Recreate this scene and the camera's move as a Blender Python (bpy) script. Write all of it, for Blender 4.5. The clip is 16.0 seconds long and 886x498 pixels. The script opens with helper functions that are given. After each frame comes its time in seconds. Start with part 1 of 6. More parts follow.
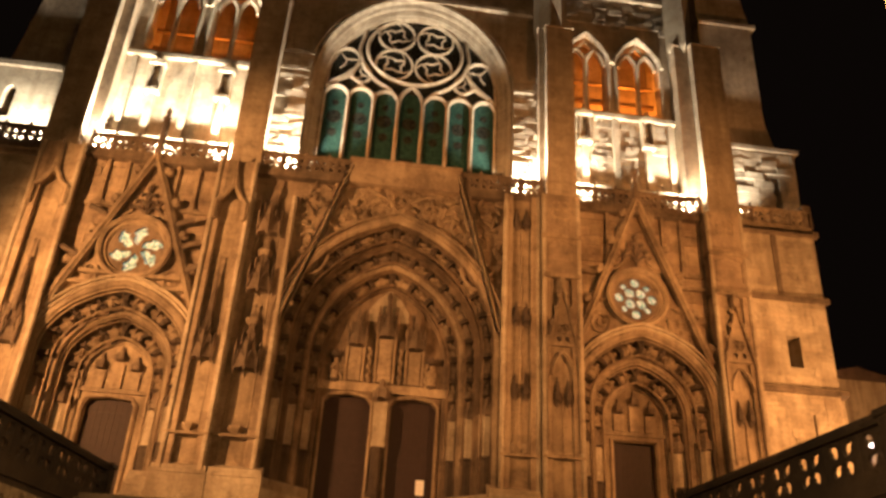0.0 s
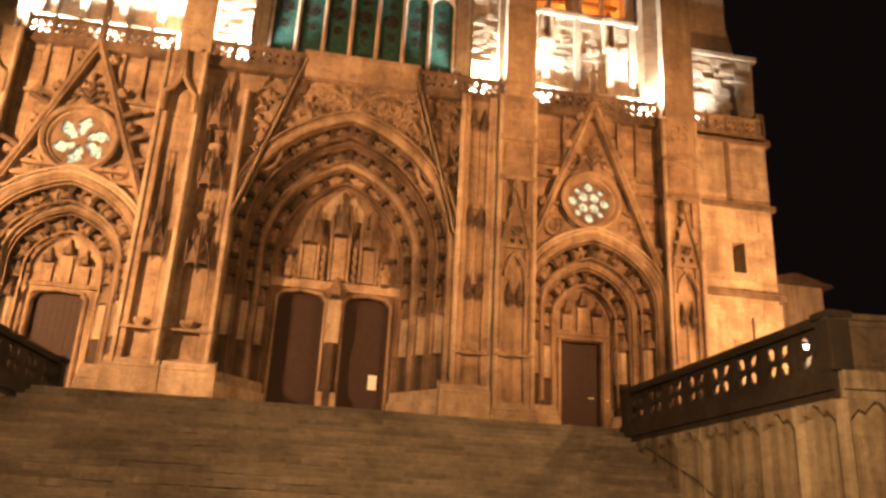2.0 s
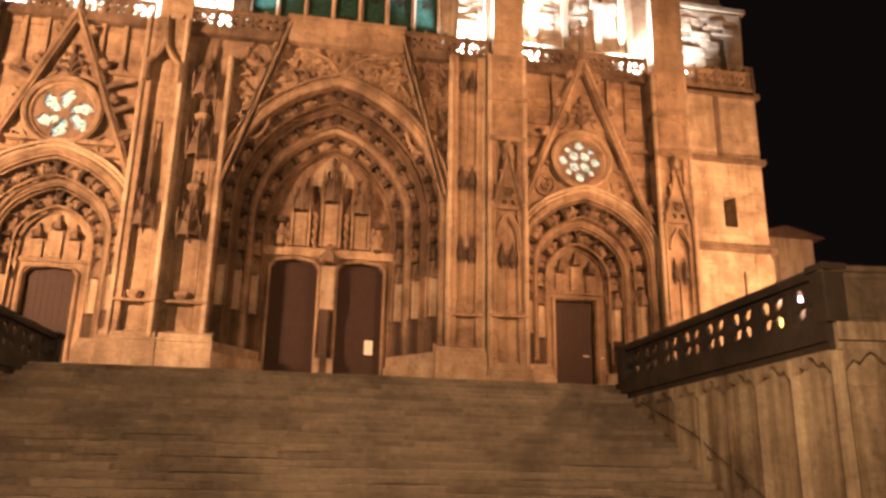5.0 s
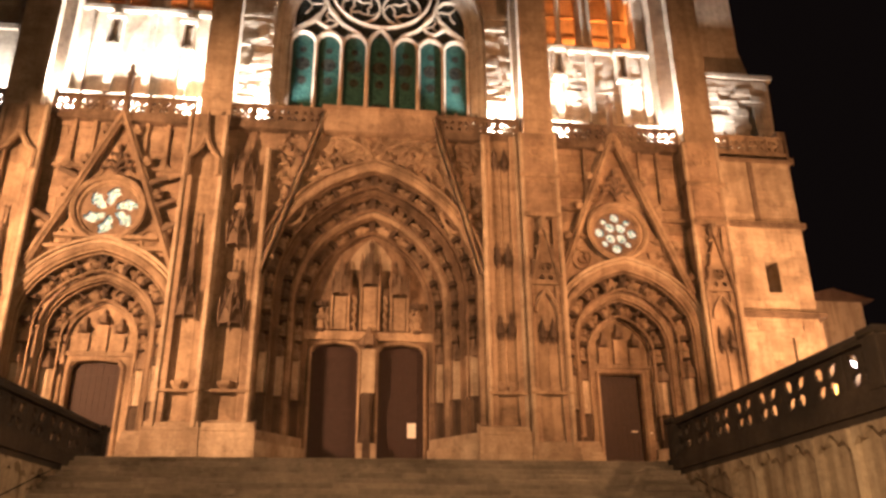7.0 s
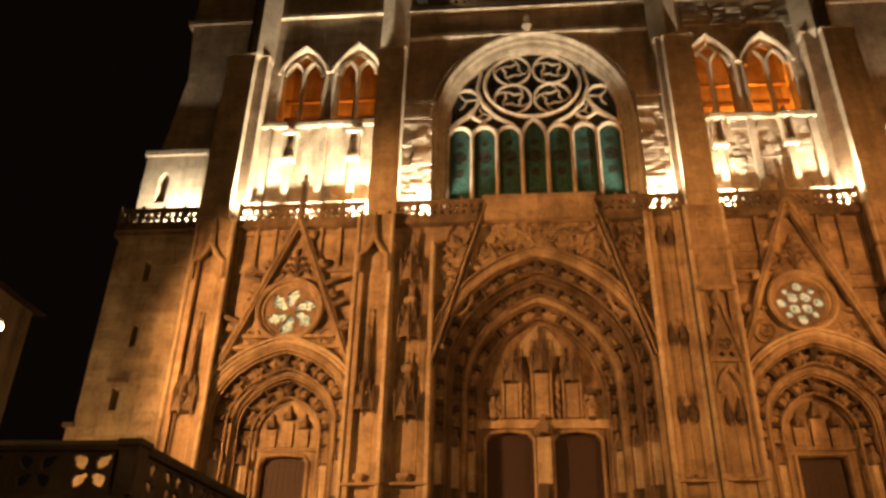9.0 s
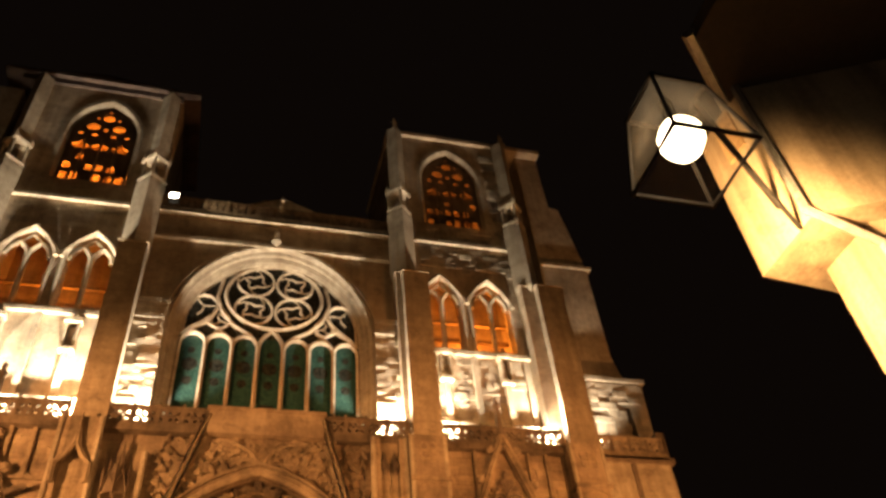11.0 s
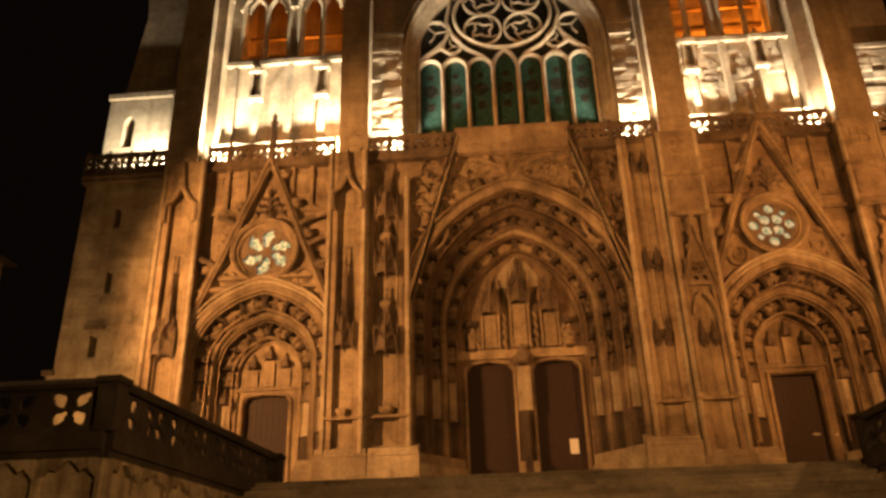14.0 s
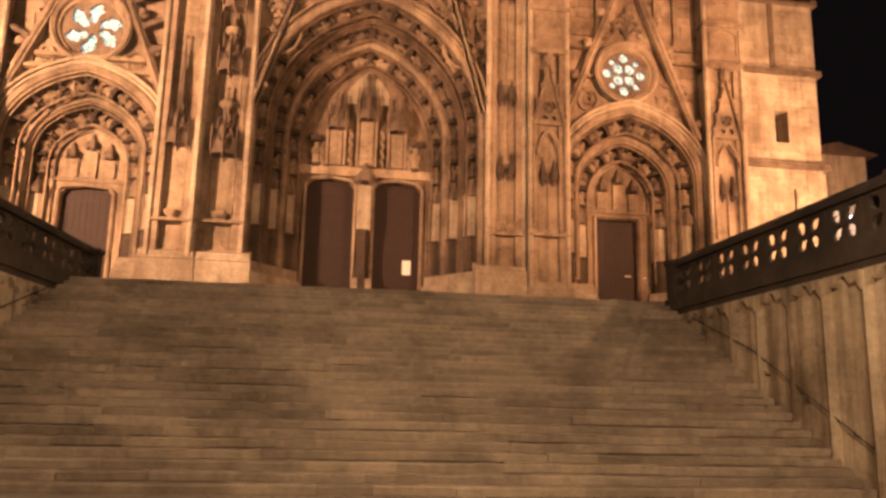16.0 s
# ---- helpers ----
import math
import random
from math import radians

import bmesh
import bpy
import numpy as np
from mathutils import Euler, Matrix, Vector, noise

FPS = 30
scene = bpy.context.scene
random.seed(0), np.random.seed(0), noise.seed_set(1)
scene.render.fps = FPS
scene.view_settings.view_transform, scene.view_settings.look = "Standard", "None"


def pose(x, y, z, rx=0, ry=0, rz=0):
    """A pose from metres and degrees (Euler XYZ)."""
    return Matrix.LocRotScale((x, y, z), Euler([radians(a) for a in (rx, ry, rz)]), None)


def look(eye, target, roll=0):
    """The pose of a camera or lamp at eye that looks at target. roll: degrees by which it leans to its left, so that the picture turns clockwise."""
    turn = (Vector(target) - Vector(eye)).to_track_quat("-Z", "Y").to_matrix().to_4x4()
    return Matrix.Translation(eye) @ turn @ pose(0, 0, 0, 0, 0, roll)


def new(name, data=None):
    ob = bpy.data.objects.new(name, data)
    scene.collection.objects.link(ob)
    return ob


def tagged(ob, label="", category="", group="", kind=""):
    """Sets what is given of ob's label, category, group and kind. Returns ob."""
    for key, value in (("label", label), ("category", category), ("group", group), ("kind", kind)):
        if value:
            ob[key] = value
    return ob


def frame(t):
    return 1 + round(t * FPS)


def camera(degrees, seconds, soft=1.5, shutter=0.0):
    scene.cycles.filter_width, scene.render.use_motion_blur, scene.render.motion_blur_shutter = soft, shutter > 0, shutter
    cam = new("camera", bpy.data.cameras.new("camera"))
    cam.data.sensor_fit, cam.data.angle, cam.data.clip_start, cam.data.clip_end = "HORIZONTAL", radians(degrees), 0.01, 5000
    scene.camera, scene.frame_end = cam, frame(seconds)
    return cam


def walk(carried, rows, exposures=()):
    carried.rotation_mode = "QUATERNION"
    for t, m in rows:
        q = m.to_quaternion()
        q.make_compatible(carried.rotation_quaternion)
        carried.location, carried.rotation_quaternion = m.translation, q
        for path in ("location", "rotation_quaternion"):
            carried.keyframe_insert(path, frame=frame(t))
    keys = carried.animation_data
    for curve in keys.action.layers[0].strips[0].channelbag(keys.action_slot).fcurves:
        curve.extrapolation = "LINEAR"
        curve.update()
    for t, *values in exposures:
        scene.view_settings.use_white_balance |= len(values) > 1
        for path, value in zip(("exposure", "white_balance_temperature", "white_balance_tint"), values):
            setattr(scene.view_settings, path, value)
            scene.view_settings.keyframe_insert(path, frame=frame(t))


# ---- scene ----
from mathutils.geometry import tessellate_polygon

cam = camera(58.6, 16.0, soft=3.0)
# seconds, place, yaw, pitch, roll
PATH = [
    (0.0, -1.352, -33.139, -2.750, -7.006, 26.416, -3.031),
    (0.5, -1.347, -33.132, -2.701, -8.604, 22.878, -3.128),
    (1.0, -1.335, -33.117, -2.681, -10.415, 20.123, -3.492),
    (1.5, -1.363, -33.107, -2.678, -11.713, 20.976, -2.890),
    (2.0, -1.412, -33.079, -2.700, -10.564, 19.327, -2.873),
    (2.5, -1.365, -33.079, -2.712, -6.083, 13.236, -3.517),
    (3.0, -1.334, -33.049, -2.711, -7.508, 13.067, -3.149),
    (3.2, -1.340, -33.047, -2.708, -9.013, 13.336, -2.650),
    (4.25, -1.420, -33.036, -2.680, -11.300, 15.000, -1.500),
    (5.3, -1.500, -33.025, -2.650, -10.297, 17.572, -0.732),
    (5.5, -1.505, -33.024, -2.648, -10.058, 18.302, -0.542),
    (6.0, -1.510, -33.028, -2.674, -8.885, 19.912, 0.189),
    (6.5, -1.505, -33.042, -2.678, -7.709, 21.279, 0.454),
    (7.0, -1.488, -33.055, -2.664, -7.263, 22.305, 0.412),
    (7.5, -1.490, -33.045, -2.659, -7.791, 23.104, 0.037),
    (8.0, -1.499, -33.000, -2.686, -7.490, 24.487, 0.599),
    (8.5, -1.683, -33.019, -2.673, -2.856, 26.157, -0.144),
    (9.0, -1.641, -33.076, -2.680, 4.930, 28.457, -1.119),
    (9.5, -1.720, -33.060, -2.680, 3.549, 30.998, 1.634),
    (10.0, -2.030, -33.060, -2.720, -4.585, 34.315, 3.316),
    (10.2, -2.030, -33.060, -2.720, -7.280, 36.619, 4.073),
    (11.25, -2.045, -33.025, -2.760, -15.200, 44.300, 4.900),
    (12.3, -2.057, -32.990, -2.802, -11.335, 44.629, 4.517),
    (12.5, -2.057, -32.990, -2.802, -7.945, 43.815, 3.632),
    (13.0, -2.040, -33.009, -2.873, -1.000, 39.678, 1.810),
    (13.5, -1.915, -32.991, -2.948, 3.413, 33.171, 1.090),
    (14.0, -1.592, -32.850, -2.954, 4.329, 24.249, 1.482),
    (14.5, -1.614, -32.842, -2.921, -0.486, 18.699, 0.386),
    (15.0, -1.723, -32.757, -2.902, -1.719, 15.329, 0.123),
    (15.5, -1.720, -32.557, -2.880, -2.581, 11.807, -0.684),
    (16.0, -1.712, -32.170, -2.885, -8.488, 11.372, -1.291),
]
walk(cam, [(r[0], pose(r[1], r[2], r[3], 90 + r[5], r[6], r[4])) for r in PATH],
     exposures=[(0.0, -0.6, 6900, 11), (2.0, 0.0, 6100, 14), (3.0, 0.2, 5600, 15), (6.0, 0.0, 5500, 19), (8.0, -0.25, 6400, 15), (9.0, -0.78, 7700, 12), (10.0, -0.9, 7700, 12), (12.5, 0.1, 6500, 13), (13.5, -0.95, 7800, 12), (14.5, -0.68, 7900, 10), (15.2, 0.0, 5900, 14), (16.0, 0.22, 5100, 14)])

# ---- light ----
world = bpy.data.worlds.new("night_sky")
scene.world = world
world.use_nodes = True
world.node_tree.nodes["Background"].inputs[0].default_value = (0.0042, 0.0027, 0.0021, 1)
world.node_tree.nodes["Background"].inputs[1].default_value = 1.0

SODIUM = (1.0, 0.45, 0.16)
WARM = (1.0, 0.93, 0.79)


def spot(name, eye, target, watts, colour, degrees=100, radius=0.15, blend=0.6):
    d = bpy.data.lights.new(name, "SPOT")
    d.energy, d.color, d.spot_size, d.spot_blend, d.shadow_soft_size = watts, colour, radians(degrees), blend, radius
    ob = new(name, d)
    ob.matrix_world = look(eye, target)
    return ob


def bulb(name, eye, watts, colour, radius=0.1):
    d = bpy.data.lights.new(name, "POINT")
    d.energy, d.color, d.shadow_soft_size = watts, colour, radius
    ob = new(name, d)
    ob.location = eye
    return ob


# sodium floodlights beside the terrace, aimed at the portals
spot("flood_lamp", (-23.0, -17.5, 7.5), (-8.0, 0.5, 10.6), 66000, (1.0, 0.47, 0.175), 56, 0.35, 0.6)
spot("flood_lamp", (18.0, -19.0, 9.5), (10.0, 0.5, 11.4), 25500, (1.0, 0.42, 0.135), 84, 0.35, 1.0)
# added spots at these two places imitate floodlight spill on the stairs
spot("steps_lamp", (-23.0, -17.5, 7.4), (1.0, -13.0, -1.0), 5600, (1.0, 0.54, 0.21), 62, 0.16, 0.8)
spot("steps_lamp", (18.0, -19.0, 9.4), (-2.0, -13.5, -1.0), 7200, (1.0, 0.54, 0.21), 62, 0.16, 0.8)
spot("flood_lamp", (23.0, -7.0, 0.9), (18.7, 0.2, 12.5), 17000, SODIUM, 116, 0.2, 1.0)
spot("flood_lamp", (-20.3, -3.2, 0.9), (-18.8, 0.4, 4.0), 2600, (1.0, 0.52, 0.2), 110, 0.15)
# white floodlights standing on the gallery, aimed up the towers
for gx, gw in ((-18.4, 7000), (-14.9, 10500), (-12.0, 4500), (-9.3, 9500), (-6.0, 6500), (5.6, 6000), (8.9, 6000), (14.3, 9000), (16.95, 3200)):
    outer = abs(gx) > 17
    spot("gallery_lamp", (gx, 0.3, 17.28), ((-19.4, 2.0, 19.2) if gx < 0 else (17.2, 2.0, 20.0)) if outer else (gx * 0.99, 1.7, 32.0), gw * (1.2 if outer else 2.5), WARM, 110 if outer else 104, 0.1, 0.7 if outer else 1.0)
# lamps inside the bell chambers
for tx, tw in ((-11.8, 6500), (11.6, 900)):
    bulb("belfry_lamp", (tx - 0.4 if tx < 0 else 12.6, 3.6, 34.6), tw, (1.0, 0.3, 0.04), 0.3)
    bulb("lancet_lamp", (tx + 0.3, 3.4, 25.2), 650 if tx < 0 else 1300, (1.0, 0.3, 0.04), 0.3)
# small floodlight on the roof edge, aimed along the parapet
spot("roof_lamp", (-6.0, 0.3, 32.7), (0.0, 0.9, 32.6), 650, (1.0, 0.8, 0.5), 50, 0.08, 0.8)
# street lanterns
spot("lantern_bulb", (1.5, -29.5, 1.55), (2.5, -26.0, 0.8), 6200, (1.0, 0.58, 0.24), 166, 0.12, 0.35)
bulb("street_bulb", (-20.3, -8.1, 8.2), 420, (1.0, 0.62, 0.3), 0.12)
bulb("street_bulb", (25.0, 4.6, 7.3), 330, (1.0, 0.75, 0.55), 0.12)


# ---- materials ----
def nodes(name, rough=0.85, metal=0.0):
    m = bpy.data.materials.new(name)
    m.use_nodes = True
    nt = m.node_tree
    b = nt.nodes["Principled BSDF"]
    b.inputs["Roughness"].default_value, b.inputs["Metallic"].default_value = rough, metal
    return m, nt, b


def add(nt, kind, **props):
    n = nt.nodes.new(kind)
    for k, v in props.items():
        n.inputs[k.replace("_", " ")].default_value = v
    return n


def ramp(nt, source, stops):
    r = nt.nodes.new("ShaderNodeValToRGB")
    el = r.color_ramp.elements
    while len(el) < len(stops):
        el.new(0.5)
    for e, (p, c) in zip(el, stops):
        e.position, e.color = p, (*c, 1)
    nt.links.new(source, r.inputs[0])
    return r.outputs[0]


def mix(nt, kind, factor, a, b):
    n = nt.nodes.new("ShaderNodeMix")
    n.data_type, n.blend_type = "RGBA", kind
    for i, v in ((0, factor), (6, a), (7, b)):
        if isinstance(v, (int, float)):
            n.inputs[i].default_value = v
        elif isinstance(v, tuple):
            n.inputs[i].default_value = (*v, 1)
        else:
            nt.links.new(v, n.inputs[i])
    return n.outputs[2]


def stone(name, light, dark, joints=0.0, course=0.42, bump=0.5, streak=0.5, grain=9.0, flat=False, dirt=0.5, vary=0.7):
    """Weathered limestone: broad stains, rain streaks, grain and, where joints > 0, courses of blocks."""
    m, nt, b = nodes(name, 0.9)
    geo = nt.nodes.new("ShaderNodeNewGeometry")
    pos = geo.outputs["Position"]
    broad = add(nt, "ShaderNodeTexNoise", Scale=0.45, Detail=6.0, Roughness=0.65)
    nt.links.new(pos, broad.inputs["Vector"])
    col = ramp(nt, broad.outputs["Fac"], [(0.36, dark), (0.6, light)])
    sq = nt.nodes.new("ShaderNodeMapping")
    sq.inputs["Scale"].default_value = (2.2, 2.2, 0.16)
    nt.links.new(pos, sq.inputs["Vector"])
    rain = add(nt, "ShaderNodeTexNoise", Scale=1.0, Detail=5.0, Roughness=0.6)
    nt.links.new(sq.outputs[0], rain.inputs["Vector"])
    rainc = ramp(nt, rain.outputs["Fac"], [(0.36, (0.45, 0.4, 0.36)), (0.58, (1, 1, 1))])
    col = mix(nt, "MULTIPLY", streak, col, rainc)
    fine = add(nt, "ShaderNodeTexNoise", Scale=grain, Detail=8.0, Roughness=0.7)
    nt.links.new(pos, fine.inputs["Vector"])
    finec = ramp(nt, fine.outputs["Fac"], [(0.25, (0.62, 0.6, 0.58)), (0.7, (1.08, 1.06, 1.03))])
    col = mix(nt, "MULTIPLY", 0.8, col, finec)
    rnd = nt.nodes.new("ShaderNodeObjectInfo")
    rc = ramp(nt, rnd.outputs["Random"], [(0.0, (0.72, 0.7, 0.67)), (0.5, (0.94, 0.93, 0.91)), (1.0, (1.14, 1.12, 1.08))])
    col = mix(nt, "MULTIPLY", vary, col, rc)
    soot = add(nt, "ShaderNodeTexNoise", Scale=1.7, Detail=9.0, Roughness=0.75, Distortion=0.6)
    nt.links.new(pos, soot.inputs["Vector"])
    sootc = ramp(nt, soot.outputs["Fac"], [(0.36, (0.42, 0.38, 0.35)), (0.47, (1, 1, 1)), (0.66, (1.12, 1.1, 1.06))])
    col = mix(nt, "MULTIPLY", dirt, col, sootc)
    height = fine.outputs["Fac"]
    if joints:
        sep = nt.nodes.new("ShaderNodeSeparateXYZ")
        nt.links.new(pos, sep.inputs[0])
        sx = add(nt, "ShaderNodeMath")
        nt.links.new(sep.outputs[0], sx.inputs[0])
        nt.links.new(sep.outputs[1], sx.inputs[1])
        comb = nt.nodes.new("ShaderNodeCombineXYZ")
        nt.links.new(sep.outputs[0] if flat else sx.outputs[0], comb.inputs[0])
        nt.links.new(sep.outputs[1 if flat else 2], comb.inputs[1])
        wob = add(nt, "ShaderNodeTexNoise", Scale=1.3, Detail=2.0)
        nt.links.new(pos, wob.inputs["Vector"])
        wv = nt.nodes.new("ShaderNodeVectorMath")
        wv.operation = "MULTIPLY_ADD"
        nt.links.new(wob.outputs["Color"], wv.inputs[0])
        wv.inputs[1].default_value = (0.06, 0.05, 0.0)
        nt.links.new(comb.outputs[0], wv.inputs[2])
        br = add(nt, "ShaderNodeTexBrick", Scale=1.0, Mortar_Size=0.012, Mortar_Smooth=0.5, Bias=0.0, Brick_Width=0.95, Row_Height=course)
        br.inputs["Color1"].default_value = (1.06, 1.04, 1.0, 1)
        br.inputs["Color2"].default_value = (0.74, 0.72, 0.7, 1)
        br.inputs["Mortar"].default_value = (0.42, 0.4, 0.38, 1)
        nt.links.new(wv.outputs[0], br.inputs["Vector"])
        col = mix(nt, "MULTIPLY", joints, col, br.outputs["Color"])
        inv = add(nt, "ShaderNodeMath")
        inv.operation = "MULTIPLY_ADD"
        nt.links.new(br.outputs["Fac"], inv.inputs[0])
        inv.inputs[1].default_value = -1.6
        nt.links.new(fine.outputs["Fac"], inv.inputs[2])
        height = inv.outputs[0]
    bp = add(nt, "ShaderNodeBump", Strength=bump, Distance=0.04)
    nt.links.new(height, bp.inputs["Height"])
    nt.links.new(bp.outputs[0], b.inputs["Normal"])
    nt.links.new(col, b.inputs["Base Color"])
    return m


M_WALL = stone("limestone_wall", (0.5, 0.39, 0.28), (0.26, 0.19, 0.135), joints=0.45, streak=0.35)
M_CARVED = stone("carved_limestone", (0.48, 0.375, 0.26), (0.2, 0.15, 0.105), bump=0.9, streak=0.6)
# Darker carved stone for the portal recesses, mouldings and main tympanum.
M_PORTAL = stone("dark_portal_limestone", (0.3, 0.215, 0.145), (0.09, 0.063, 0.043), bump=0.9, streak=0.7)
M_DARK = stone("sooty_and_shaded_limestone", (0.27, 0.205, 0.15), (0.11, 0.083, 0.06), bump=0.8, streak=0.6)
# Near-black stone: soot on pedestals and post base, painted shade on small canopies.
M_SOOT_SHADE = stone("black_soot_and_shade_limestone", (0.13, 0.095, 0.068), (0.06, 0.044, 0.032), bump=0.8, streak=0.6)
M_PALE = stone("pale_limestone", (0.6, 0.52, 0.4), (0.36, 0.29, 0.21), joints=0.35, course=0.46, bump=0.45, streak=0.4)
M_TOWER = stone("tower_limestone", (0.6, 0.49, 0.36), (0.38, 0.3, 0.215), joints=0.45, bump=0.6, streak=0.4)
M_RUBBLE = stone("eroded_limestone", (0.5, 0.43, 0.33), (0.27, 0.22, 0.16), bump=1.0, grain=5.0)
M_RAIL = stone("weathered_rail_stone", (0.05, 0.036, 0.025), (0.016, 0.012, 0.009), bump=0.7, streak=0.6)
M_PARAPET = stone("grey_brown_parapet_stone", (0.2, 0.155, 0.105), (0.07, 0.054, 0.038), bump=0.7, streak=0.8)
M_TERRACE = stone("terrace_wall_stone", (0.47, 0.39, 0.28), (0.2, 0.155, 0.105), joints=0.25, course=0.8, bump=0.5, streak=1.0)
M_STEP = stone("worn_step_stone", (0.34, 0.28, 0.21), (0.19, 0.155, 0.115), bump=0.5, streak=0.2, grain=6.0, dirt=0.35, vary=1.0)
M_PAVE = stone("paving_stone", (0.26, 0.22, 0.17), (0.15, 0.125, 0.1), joints=0.4, bump=0.4, streak=0.1, flat=True)
M_PLASTER = stone("house_plaster", (0.46, 0.38, 0.28), (0.32, 0.26, 0.19), bump=0.25, streak=0.8, grain=20.0)
M_TILE = stone("roof_tiles", (0.1, 0.065, 0.05), (0.045, 0.03, 0.024), bump=0.8)


def plain(name, colour, rough=0.6, metal=0.0, scale=14.0, vary=0.35):
    m, nt, b = nodes(name, rough, metal)
    n = add(nt, "ShaderNodeTexNoise", Scale=scale, Detail=6.0, Roughness=0.65)
    geo = nt.nodes.new("ShaderNodeNewGeometry")
    nt.links.new(geo.outputs["Position"], n.inputs["Vector"])
    lo = tuple(c * (1 - vary) for c in colour)
    hi = tuple(c * (1 + vary * 0.6) for c in colour)
    nt.links.new(ramp(nt, n.outputs["Fac"], [(0.3, lo), (0.7, hi)]), b.inputs["Base Color"])
    bp = add(nt, "ShaderNodeBump", Strength=0.25, Distance=0.01)
    nt.links.new(n.outputs["Fac"], bp.inputs["Height"])
    nt.links.new(bp.outputs[0], b.inputs["Normal"])
    return m


M_WOOD = plain("brown_door_wood", (0.03, 0.0135, 0.0095), 0.7, scale=6.0)
M_BEAM = plain("belfry_timber", (0.3, 0.2, 0.11), 0.75, scale=5.0)
M_IRON = plain("wrought_iron", (0.018, 0.017, 0.016), 0.8, 0.0)
M_IRON.node_tree.nodes["Principled BSDF"].inputs["Specular IOR Level"].default_value = 0.15
M_PAPER = plain("white_paper", (0.8, 0.78, 0.74), 0.8, vary=0.06)
M_BRASS = plain("worn_brass", (0.85, 0.78, 0.66), 0.5, 0.2)
M_RUST = plain("brown_painted_metal", (0.03, 0.019, 0.011), 0.95)
M_ZINC = plain("zinc_sheet", (0.3, 0.3, 0.3), 0.5, 0.6)


def stained(name, a, b_, dark):
    """Leaded stained glass: small quarries, lead lines and darker discs of painted glass."""
    m, nt, b = nodes(name, 0.25)
    geo = nt.nodes.new("ShaderNodeNewGeometry")
    v = add(nt, "ShaderNodeTexVoronoi", Scale=9.0)
    nt.links.new(geo.outputs["Position"], v.inputs["Vector"])
    e = add(nt, "ShaderNodeTexVoronoi", Scale=9.0)
    e.feature = "DISTANCE_TO_EDGE"
    nt.links.new(geo.outputs["Position"], e.inputs["Vector"])
    col = ramp(nt, v.outputs["Color"], [(0.2, a), (0.8, b_)])
    lead = ramp(nt, e.outputs["Distance"], [(0.02, dark), (0.07, (1, 1, 1))])
    nt.links.new(mix(nt, "MULTIPLY", 1.0, col, lead), b.inputs["Base Color"])
    return m, nt, b


M_TEAL, _, _ = stained("teal_stained_glass", (0.02, 0.058, 0.048), (0.035, 0.085, 0.07), (0.45, 0.45, 0.45))
M_DISC, _, _ = stained("dark_painted_glass", (0.016, 0.018, 0.015), (0.038, 0.04, 0.032), (0.4, 0.4, 0.4))


def lit_glass(name, a, b_, strength):
    m, nt, b = stained(name, a, b_, (0.06, 0.06, 0.06))
    source = b.inputs["Base Color"].links[0].from_socket
    nt.links.new(source, b.inputs["Emission Color"])
    b.inputs["Emission Strength"].default_value = strength
    return m


M_ROSE = lit_glass("rose_glass_lit_from_inside", (0.16, 0.36, 0.32), (0.95, 1.0, 0.75), 0.85)
M_AMBER = lit_glass("amber_glass_lit_from_inside", (0.8, 0.25, 0.02), (1.0, 0.4, 0.05), 0.5)


def glow(name, colour, strength):
    m, nt, b = nodes(name, 0.4)
    b.inputs["Base Color"].default_value = (*colour, 1)
    b.inputs["Emission Color"].default_value = (*colour, 1)
    b.inputs["Emission Strength"].default_value = strength
    return m


# Panes scatter a little lamp light, so a faint haze is built into them.
M_HAZE = bpy.data.materials.new("hazy_lantern_glass")
M_HAZE.use_nodes = True
hz = M_HAZE.node_tree
clear, scatter = (hz.nodes.new("ShaderNodeBsdf" + k) for k in ("Transparent", "Translucent"))
both = hz.nodes.new("ShaderNodeMixShader")
specks = add(hz, "ShaderNodeTexNoise", Scale=9.0, Detail=6.0)
scatter.inputs[0].default_value = (0.7, 0.55, 0.4, 1)
hz.links.new(ramp(hz, specks.outputs["Fac"], [(0.3, (0.006, 0.006, 0.006)), (0.75, (0.035, 0.035, 0.035))]), both.inputs[0])
hz.links.new(clear.outputs[0], both.inputs[1])
hz.links.new(scatter.outputs[0], both.inputs[2])
hz.links.new(both.outputs[0], hz.nodes["Material Output"].inputs[0])


M_LAMP = glow("lamp_glass", (1.0, 0.82, 0.55), 14.0)
M_FLOOD = glow("flood_glass", (1.0, 0.9, 0.75), 30.0)
M_PINK = glow("far_lamp_glass", (1.0, 0.8, 0.75), 14.0)
M_SHOP = glow("lit_window_pane", (1.0, 0.6, 0.1), 5.0)


# ---- mesh tools ----
def mesh(name, bm, mat, smooth=False):
    bmesh.ops.recalc_face_normals(bm, faces=bm.faces)
    me = bpy.data.meshes.new(name)
    bm.to_mesh(me)
    bm.free()
    me.materials.append(mat)
    if smooth:
        for p in me.polygons:
            p.use_smooth = True
    return me


def piece(name, me, parent=None, m=None, label=""):
    ob = new(name, me)
    ob.parent = parent
    if m is not None:
        ob.matrix_basis = m
    return tagged(ob, label)


def part(name, bm, mat, parent=None, label="", smooth=False):
    return piece(name, mesh(name, bm, mat, smooth), parent, None, label)


def thing(name, label, category, group="", kind="", at=(0, 0, 0)):
    ob = new(name)
    ob.empty_display_size = 0.2
    return tagged(ob, label, category, group, kind)


